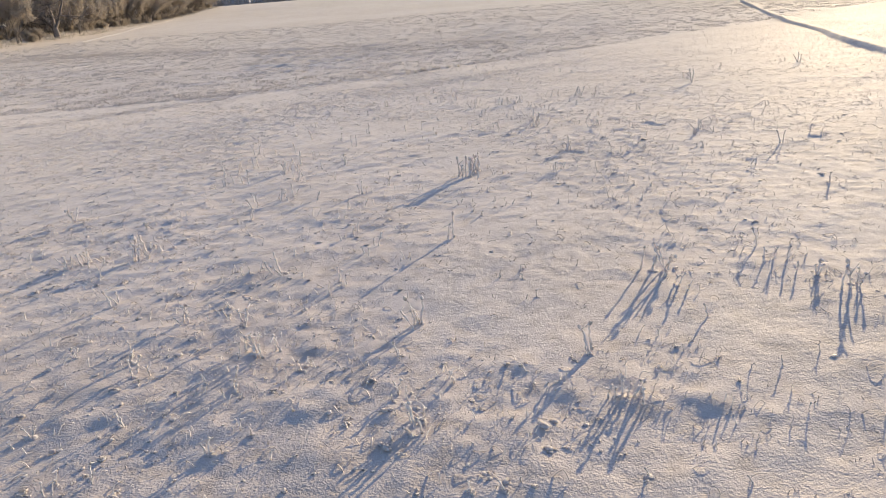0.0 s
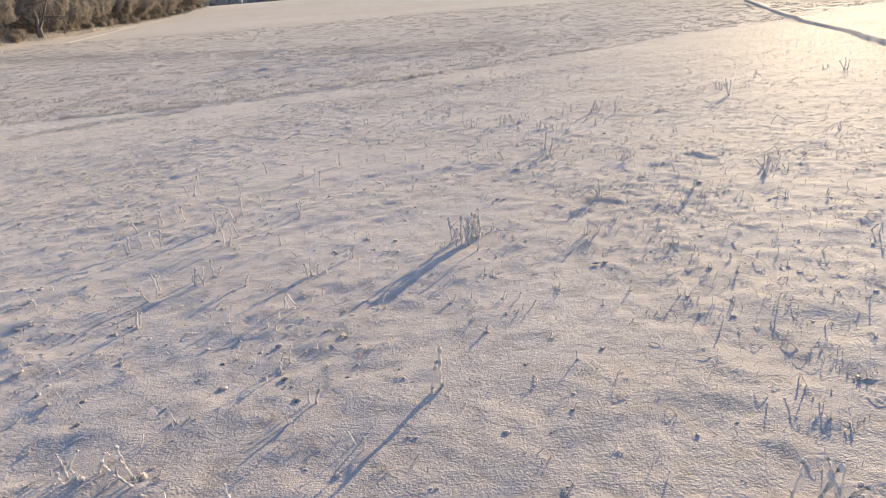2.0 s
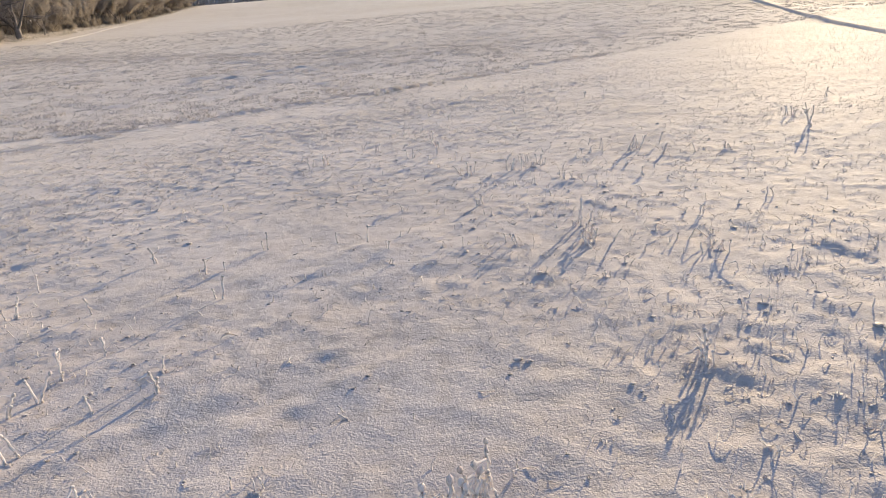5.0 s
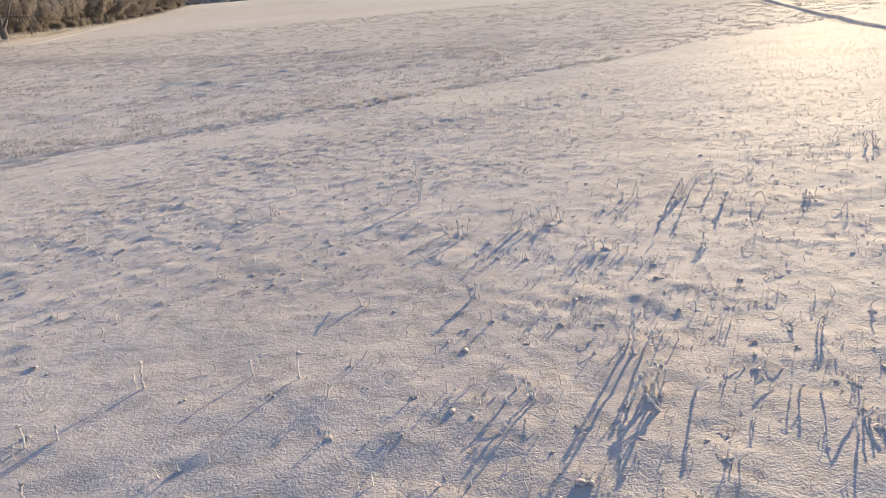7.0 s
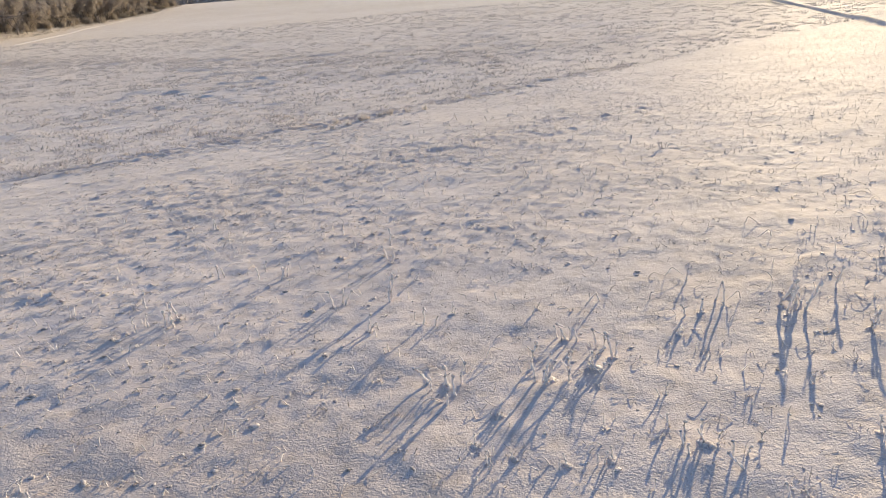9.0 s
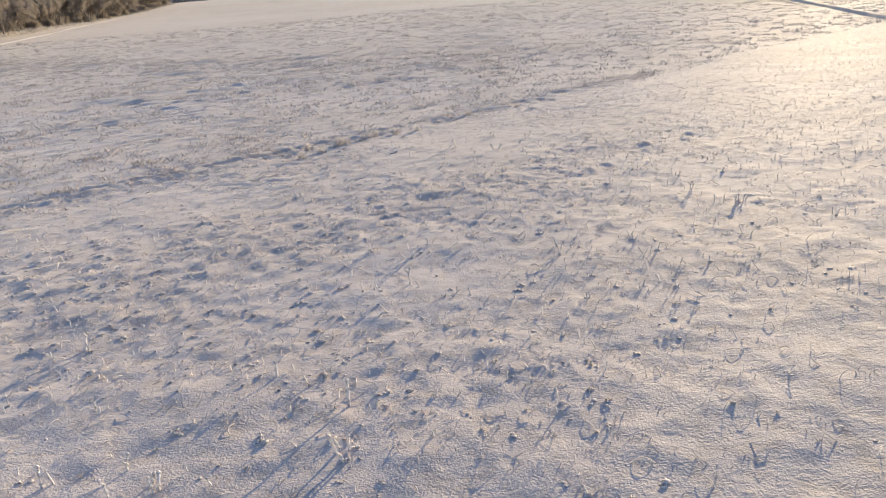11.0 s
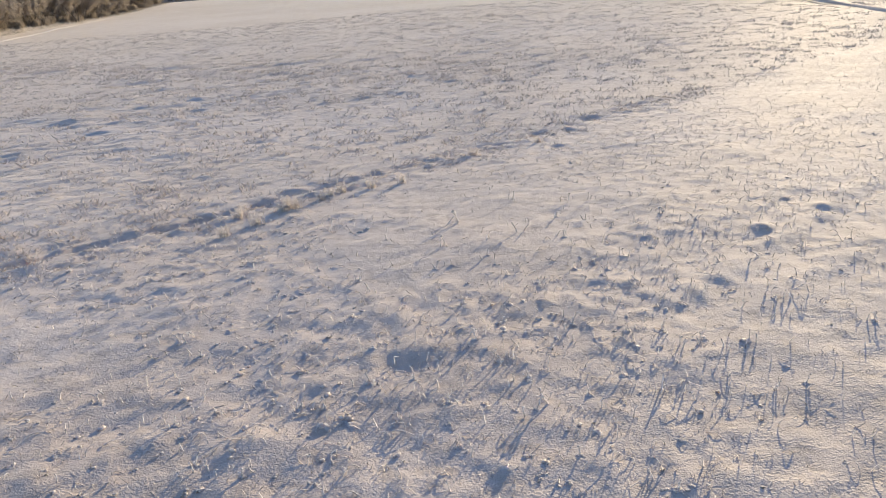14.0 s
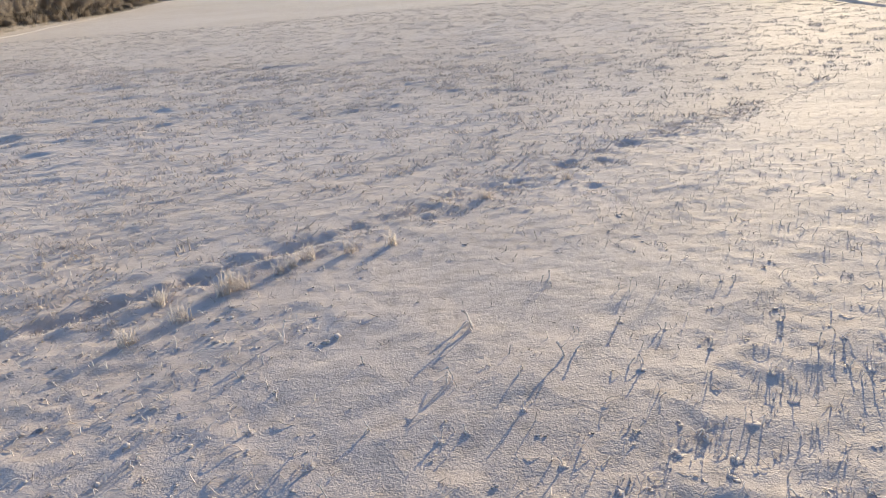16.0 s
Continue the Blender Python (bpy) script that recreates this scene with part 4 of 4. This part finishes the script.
scattered("frosted_stems", STEMS, strewn(5600, -6, 6, 1.3, 23, 1.4, 0.07, lambda n: np.exp(np.clip(rng.randn(n), -2, 1.4) * 0.4) * 0.43), M_STALK,
          "short dead stems in hoar frost standing in the field", "grass")
scattered("frosted_blades", BLADES, strewn(4500, -6, 6, 1.3, 21, 1.6, 0.05, lambda n: rng.uniform(0.5, 1.2, n)), M_GRASS,
          "curled dead grass blades white with frost", "grass")
scattered("matted_grass", LYING, strewn(8000, -10, 5.5, 1.3, 23, 1.7, 0.03, lambda n: rng.uniform(0.6, 1.3, n)), M_GRASS,
          "matted dead grass blades lying under white frost", "grass")
along = rng.uniform(-9, 9, 4000)
off = 0.06 + rng.randn(4000) * 0.17
fx, fy = FURROW_AT[0] + along * FURROW_WAY[0] + off * FURROW_WAY[1], FURROW_AT[1] + along * FURROW_WAY[1] - off * FURROW_WAY[0]
beside = np.stack([fx, fy, height(fx, fy, np.full(4000, 0.03)), np.exp(rng.randn(4000) * 0.3) * 0.62, rng.uniform(0, 6.28, 4000)], -1)
scattered("furrow_grass", LYING + BLADES + CLUSTERS[:8], beside, M_GRASS, "ragged frosted grass along the lips of a furrow", "grass")


def clod_group():
    """One to three round lumps of frosted leaf or earth, half sunk."""
    out = []
    for k in range(rng.randint(1, 3)):
        r = rng.uniform(0.007, 0.015)
        co, f = fuzzy_clod(r * 0.85, 6, rng.uniform(0.3, 0.55))
        out.append((co + np.append(rng.randn(2) * 0.016 * (k > 0), r * 0.15), f))
    return joined(out)


CLODS = [clod_group() for _ in range(20)]
clods = strewn(5200, -4.5, 5.5, 1.3, 20, 1.5, 0.02, lambda n: np.exp(np.clip(rng.randn(n), -2, 2) * 0.35) * 0.88)
clods = clods[(clods[:, 0] < 0.6) | (rng.rand(len(clods)) < 0.25)]
soft = strewn(420, -3.5, 3.5, 13.6, 17.2, 1.6, 0.02, lambda n: np.exp(np.clip(rng.randn(n), -2, 1.6) * 0.35) * 0.48)
soft[:, 2] -= 0.003
scattered("frosted_heaps", [heap_shape(rng.uniform(0.034, 0.052), rng.uniform(0.010, 0.018), rng.randint(5, 9)) for _ in range(12)], soft, M_CLOD,
          "low soft heaps of dead leaves under frost", "frost")
scattered("frost_clods", CLODS, clods, M_CLOD,
          "small round clods of leaf and earth furred with white frost", "frost")
scattered("low_frost", LOW_CLUSTERS, strewn(4200, -12, 8, 1.3, 24, 1.2, 0.12, lambda n: np.exp(np.clip(rng.randn(n), -2, 1.0) * 0.4) * 0.8, 0.05), M_CLOD,
          "low tangles of dead grass under frost", "grass")


def far_strewn(count, y0, y1, size):
    """Places over the far field, thinner with distance, over the width that widens with it."""
    y = y0 + (y1 - y0) * rng.rand(count) ** 1.6
    x = rng.uniform(-0.85, 0.95, count) * (y + 4)
    return np.stack([x, y, height(x, y, np.maximum(0.03, (y - 21) * 0.010)), size(count) * (0.7 + y / 60), rng.uniform(0, 2 * np.pi, count)], -1)


def far_tuft():
    out = []
    for _ in range(5):
        co, f = blade_shape(rng.uniform(0.02, 0.05), 0.010, rng.uniform(0.1, 1.0), rng.uniform(0, 2 * np.pi), 1)
        out.append((co + np.append(rng.randn(2) * 0.03, 0), f))
    return joined(out)


FAR_TUFTS = [far_tuft() for _ in range(10)]


def spiky_tuft(count=13, tall=0.042, wide=0.010, spread=0.05):
    """A low tuft of frosted grass: thin pointed blades that lean every way."""
    cos = []
    for _ in range(count):
        foot = np.append(rng.randn(2) * spread, -0.004)
        tip = foot + np.append(rng.randn(2) * 0.8, 1.0) * tall * rng.uniform(0.35, 1.1)
        a = rng.uniform(0, 6.28)
        side = np.array([np.cos(a), np.sin(a), 0.0]) * wide * rng.uniform(0.5, 1.0)
        cos.append(np.stack([foot - side, foot + side, tip]))
    return np.concatenate(cos), np.arange(count * 3).reshape(-1, 3)


SPIKY = [spiky_tuft() for _ in range(16)]
FINE_SPIKY = [spiky_tuft(9, 0.022, 0.0045, 0.026) for _ in range(16)]


def patchy(places, size=1.6, seed=24, share=0.45, swing=0.55):
    """Thin the places out between patches of growth."""
    v = value_noise(places[:, 0], places[:, 1], size, seed) + 0.6 * value_noise(places[:, 0], places[:, 1], size * 0.3, seed + 1)
    return places[rng.rand(len(places)) < np.clip(share + swing * v, 0.06, 1)]


def beyond_furrow(places):
    return places[furrow_place(places[:, 0], places[:, 1])[1] < -0.1]


bx = rng.uniform(-36, 3, 2600)
by = 31.5 - 0.87 * bx + rng.randn(2600) * 2.4
strip = np.stack([bx, by, height(bx, by, np.full(2600, 0.2)), np.exp(rng.randn(2600) * 0.3) * 1.25, rng.uniform(0, 6.28, 2600)], -1)
scattered("rough_strip", SPIKY, strip, M_STUBBLE, "strip of taller frosted stubble across the field", "grass")
scattered("far_grass", FAR_TUFTS, beyond_furrow(patchy(far_strewn(4000, 16, 90, lambda n: np.exp(rng.randn(n) * 0.35) * 0.7))), M_STUBBLE,
          "tufts of frosted grass across the far field", "grass")
scattered("far_stubble", SPIKY, beyond_furrow(patchy(far_strewn(40000, 16, 85, lambda n: np.exp(np.clip(rng.randn(n), -2, 1.6) * 0.35) * 1.0), 1.1, 27, 0.6, 0.35)), M_STUBBLE,
          "frosted stubble of dead grass across the far field", "grass")
along = rng.uniform(-10, 8, 2600)
off = 0.08 + rng.randn(2600) * 0.20
fx, fy = FURROW_AT[0] + along * FURROW_WAY[0] + off * FURROW_WAY[1], FURROW_AT[1] + along * FURROW_WAY[1] - off * FURROW_WAY[0]
lips = np.stack([fx, fy, height(fx, fy, np.full(2600, 0.03)), np.exp(rng.randn(2600) * 0.3) * 0.5, rng.uniform(0, 6.28, 2600)], -1)
scattered("furrow_stubble", SPIKY + FINE_SPIKY, patchy(lips, 0.5, 33), M_STRAW, "straw-coloured frosted stubble along a furrow", "grass")
scattered("far_stems", STEMS, beyond_furrow(patchy(far_strewn(26000, 16, 60, lambda n: np.exp(np.clip(rng.randn(n), -2, 1.0) * 0.35) * 0.6), 1.7, 29, 0.5, 0.45)), M_BACKLIT_STEM,
          "frosted stems standing over the far field", "grass")
scattered("near_stubble", FINE_SPIKY, strewn(14000, -9, 7, 1.3, 22, 1.2, 0.06, lambda n: np.exp(rng.randn(n) * 0.3) * 0.75), M_STUBBLE,
          "frosted stubble of short dead grass", "grass")
sides = strewn(5200, 1.2, 15, 12, 27, 1.0, 0.15, lambda n: np.exp(np.clip(rng.randn(n), -2, 1.2) * 0.35) * 0.46, 0.05)
sides = sides[(sides[:, 1] > 16) | (sides[:, 0] > 3.5)]
scattered("sunny_side_stems", STEMS, sides, M_BACKLIT_STEM, "short frosted stems in the low sun", "grass")
sides = strewn(1800, -18, -5, 5, 24, 1.2, 0.10, lambda n: np.exp(rng.randn(n) * 0.42) * 0.5, 0.1)
scattered("shady_side_stems", STEMS, sides, M_STALK, "short frosted stems on the flat of the field", "grass")


# ---- wood edge ----
def limb(p, way, length, thick, level, out, tips, spread=0.6, kids=3, lift=0.15):
    n = 4
    pts, d = [p], np.array(way, float)
    for i in range(n):
        d = d + rng.randn(3) * 0.13 + np.array([0, 0, lift * 0.25])
        d /= np.linalg.norm(d)
        pts.append(pts[-1] + d * length / n)
    pts = np.array(pts)
    out.append(tube(pts, np.linspace(thick, thick * 0.45, n + 1), 4 if level > 1 else 3))
    if level == 0:
        tips.append(pts)
        return
    for k in range(kids):
        i = rng.randint(2, n + 1)
        a = rng.randn(3)
        a -= a @ d * d
        a /= np.linalg.norm(a)
        w = d * (1 - spread) + a * spread + np.array([0, 0, lift])
        limb(pts[i], w / np.linalg.norm(w), length * rng.uniform(0.55, 0.8), thick * 0.5, level - 1, out, tips, spread, kids, lift)


def twig_spray(tips, per, size, width):
    """Slivers of frosted twig round the outer branches."""
    base = np.concatenate(tips)
    base = base[rng.randint(len(base), size=per)] + rng.randn(per, 3) * size * 0.35
    d = rng.randn(per, 3) + np.array([0, 0, 0.35])
    d /= np.linalg.norm(d, axis=1)[:, None]
    s = np.cross(d, rng.randn(per, 3))
    s /= np.linalg.norm(s, axis=1)[:, None]
    ln = size * rng.uniform(0.5, 1.2, per)[:, None]
    co = np.stack([base - s * width, base + s * width, base + d * ln], 1).reshape(-1, 3)
    return co, np.arange(per * 3).reshape(-1, 3)


def tree(name, tall, thick, level, kids, spread, twigs, mat, label, trunks=1, lift=0.15, first=0.3, twig_len=0.5, twig_w=0.025):
    """A tree or bush: trunk with limbs, and a crown of frosted twigs."""
    ob = new(name)
    tips = []
    for k in range(trunks):
        wood = []
        foot = np.array([0.0, 0.0, -0.3]) if trunks == 1 else np.append(rng.randn(2) * 0.5, -0.3)
        lean = rng.randn(3) * (0.05 if trunks == 1 else 0.25) + np.array([0, 0, 1.0])
        lean /= np.linalg.norm(lean)
        stem = foot + lean * np.linspace(0, tall * first, 4)[:, None]
        wood.append(tube(stem, np.linspace(thick * 1.3, thick, 4), 7))
        for i in range(kids + 1):
            w = lean + rng.randn(3) * spread
            w[2] = abs(w[2]) * 0.8 + 0.3
            limb(stem[-1] - lean * rng.uniform(0, 0.25) * tall * first, w / np.linalg.norm(w), tall * rng.uniform(0.30, 0.45), thick * 0.6, level, wood, tips, spread, kids, lift)
        child("trunk" if trunks == 1 else "stem", raw_mesh("trunk", *joined(wood), M_BARK), ob, Matrix.Identity(4))
    child("crown", raw_mesh("crown", *twig_spray(tips, twigs, twig_len, twig_w), mat, False), ob, Matrix.Identity(4))
    return tagged(ob, label, "tree" if trunks == 1 else "bush", "wood along the field's edge")


OLD = tree("old_oak", 8.5, 0.34, 2, 4, 0.85, 2600, M_TWIG, "old spreading oak, bare and lightly frosted, before a wood", lift=0.05, first=0.16, twig_w=0.014)
TREES = [tree("frosted_tree", rng.uniform(9, 12), 0.17, 2, 3, 0.55, 2200, M_TWIG, "bare slender tree of a wood, grey with frost", first=0.25, twig_w=0.05) for _ in range(3)]
BUSHES = [tree("frosted_bush", rng.uniform(4.5, 6.5), 0.06, 2, 2, 0.45, 8000, M_BUSH, "tall willow bush, its twigs pale with frost", 5, lift=0.3, first=0.10, twig_len=0.42, twig_w=0.032) for _ in range(4)]
LOW = [tree("low_shrub", rng.uniform(2.0, 2.8), 0.04, 1, 4, 0.7, 3000, M_BUSH, "low tangled shrub, straw-pale with frost", 5, lift=0.2, first=0.12, twig_len=0.35, twig_w=0.025) for _ in range(2)]


def stand(x, y):
    return float(slope_rise(np.array(float(x)), np.array(float(y))))


def plant(ob, x, y, s, used):
    m = scaled(x, y, stand(x, y), s, rz=rng.uniform(0, 360))
    if ob.name in used:
        made = copy_thing(ob, pose(x, y, stand(x, y), 0, 0, rng.uniform(0, 360)))
        made.scale = (s, s, s * rng.uniform(0.92, 1.1))
    else:
        used.add(ob.name)
        ob.matrix_basis = m


USED = set()
plant(OLD, -47.2, 93.6, 1.0, USED)
plant(BUSHES[3], -47.5, 84.5, 1.2, USED)
plant(LOW[0], -47.6, 89.5, 1.0, USED)
plant(LOW[1], -46.9, 87.5, 0.7, USED)
for x, y, k in ((-50.5, 88.0, 0), (-51.5, 93.0, 2), (-50.8, 97.5, 1), (-50.0, 79.0, 2), (-49.0, 74.0, 0)):
    plant(BUSHES[k], x, y, rng.uniform(0.9, 1.2), USED)
for y in np.arange(99, 168, 3.2):
    plant(BUSHES[rng.randint(4)], -48.6 + rng.uniform(-0.9, 0.6), y + rng.uniform(-0.8, 0.8), rng.uniform(0.85, 1.25), USED)
for y in np.arange(70, 101, 2.2):
    plant(LOW[rng.randint(2)], -52.5 + rng.uniform(-1.2, 1.2), y, rng.uniform(1.0, 1.4), USED)
for y in np.arange(99, 168, 2.2):
    plant(LOW[rng.randint(2)], -51.5 + rng.uniform(-1.0, 1.0), y, rng.uniform(1.0, 1.5), USED)
for y in np.arange(97, 167, 2.7):
    plant(LOW[rng.randint(2)], -47.9 + rng.uniform(-1.2, 0.3), y + rng.uniform(-0.8, 0.8), rng.uniform(0.55, 0.95), USED)
for y in np.arange(66, 168, 3.6):
    plant(TREES[rng.randint(3)], -55 + rng.uniform(-2, 2), y + rng.uniform(-1, 1), rng.uniform(0.8, 1.15), USED)
for y in np.arange(70, 168, 3.0):
    plant(TREES[rng.randint(3)], -59.5 + rng.uniform(-2, 2), y + rng.uniform(-1, 1), rng.uniform(0.8, 1.1), USED)
for y in np.arange(60, 168, 3.6):
    plant(TREES[rng.randint(3)], -66 + rng.uniform(-3, 3), y + rng.uniform(-1, 1), rng.uniform(0.9, 1.25), USED)

# beaten footpath along the wood: two narrow ruts of packed snow
ys = np.arange(85, 131, 1.0)
edge = np.interp(ys, (84, 90, 101, 111, 120, 126, 152), (-40.0, -41.0, -42.9, -44.2, -44.7, -44.7, -43.6)) + 0.10 * np.sin(ys * 0.9)
wide = 0.05 + 0.20 * np.exp(-((ys - 105) / 17) ** 4) + 0.03 * np.sin(ys * 2.3)
rows = []
for k, h in ((-1.0, -0.06), (-0.85, 0.06), (-0.45, 0.06), (-0.3, -0.06), (0.3, -0.06), (0.45, 0.06), (0.85, 0.06), (1.0, -0.06)):
    x = edge + k * wide
    rows.append(np.stack([x, ys, height(x, ys, np.full(len(ys), 1.0)) + h], -1))
co = np.concatenate(rows)
n = len(ys)
faces = np.concatenate([np.stack([np.arange(n - 1) + k * n, np.arange(n - 1) + (k + 1) * n, np.arange(1, n) + (k + 1) * n, np.arange(1, n) + k * n], -1) for k in range(7)])
tagged(new("footpath", raw_mesh("footpath", co, faces, M_PATH)), "narrow beaten footpath under bright packed snow", "path", kind="structure")

# the low bank along the beaten track
ys = np.concatenate([np.arange(-60.0, 8.0, 0.5), np.arange(8.0, 120.0, 0.12)])
mid = 9.1 + 0.368 * (ys - 14) + 0.12 * value_noise(ys, ys * 0, 5.0, 5) + 0.015 * value_noise(ys, ys * 0, 0.7, 15)
crest = 0.118 * (1 + 0.12 * value_noise(ys, ys * 0, 2.6, 16) + 0.05 * value_noise(ys, ys * 0, 0.4, 17)) * (0.85 + ys / 150)
PROFILE = [(-0.30, -0.03), (-0.10, 0.02), (-0.03, 0.35), (0.02, 0.88), (0.07, 1.0), (0.17, 0.60), (0.38, 0.22), (0.80, -0.02), (0.95, -0.5)]
rows = []
for o, k in PROFILE:
    x = mid + o * 0.938 + 0.005 * rng.randn(len(ys))
    y = ys - o * 0.345
    rows.append(np.stack([x, y, slope_rise(x, y) + crest * k + 0.02 * value_noise(x, y, 2.3, 1)], -1))
n = len(ys)
co = np.concatenate(rows)
faces = np.concatenate([np.stack([np.arange(n - 1) + k * n, np.arange(n - 1) + (k + 1) * n, np.arange(1, n) + (k + 1) * n, np.arange(1, n) + k * n], -1) for k in range(len(PROFILE) - 1)])
tagged(new("track_bank", raw_mesh("track_bank", co, faces, M_GROUND)), "low snowy bank along a beaten track", "bank", kind="structure")

# sedge between path and wood
p = np.stack([rng.uniform(-50, -45.9, 2600), rng.uniform(55, 166, 2600)], -1)
sedge = np.concatenate([p, slope_rise(p[:, 0], p[:, 1])[:, None], np.full((2600, 1), 4.5) * rng.uniform(0.6, 1.3, (2600, 1)), rng.uniform(0, 6.28, (2600, 1))], 1)
scattered("sedge", FAR_TUFTS, sedge, M_SEDGE, "straw-coloured sedge and dead grass along the wood", "grass")

# woods beyond the crest of the field
spots = np.stack([rng.uniform(-420, 300, 1100), rng.uniform(290, 380, 1100)], -1)
shape = []
for k in range(5):
    pts = np.array([[0, 0, 1.0], [0, 0, 9.0]]) + rng.randn(2, 3) * 0.4
    cone = rng.randn(260, 3) * np.array([1.6, 1.6, 2.6]) + np.array([0, 0, 5.5])
    shape.append(twig_spray([cone], 90, 1.9, 0.36))
far = np.concatenate([spots, np.full((1100, 1), stand(0, 200)), rng.uniform(0.8, 1.3, (1100, 1)), rng.uniform(0, 6.28, (1100, 1))], 1)
scattered("far_wood", shape, far, M_FARWOOD, "dark winter wood beyond the crest of the field", "wood")
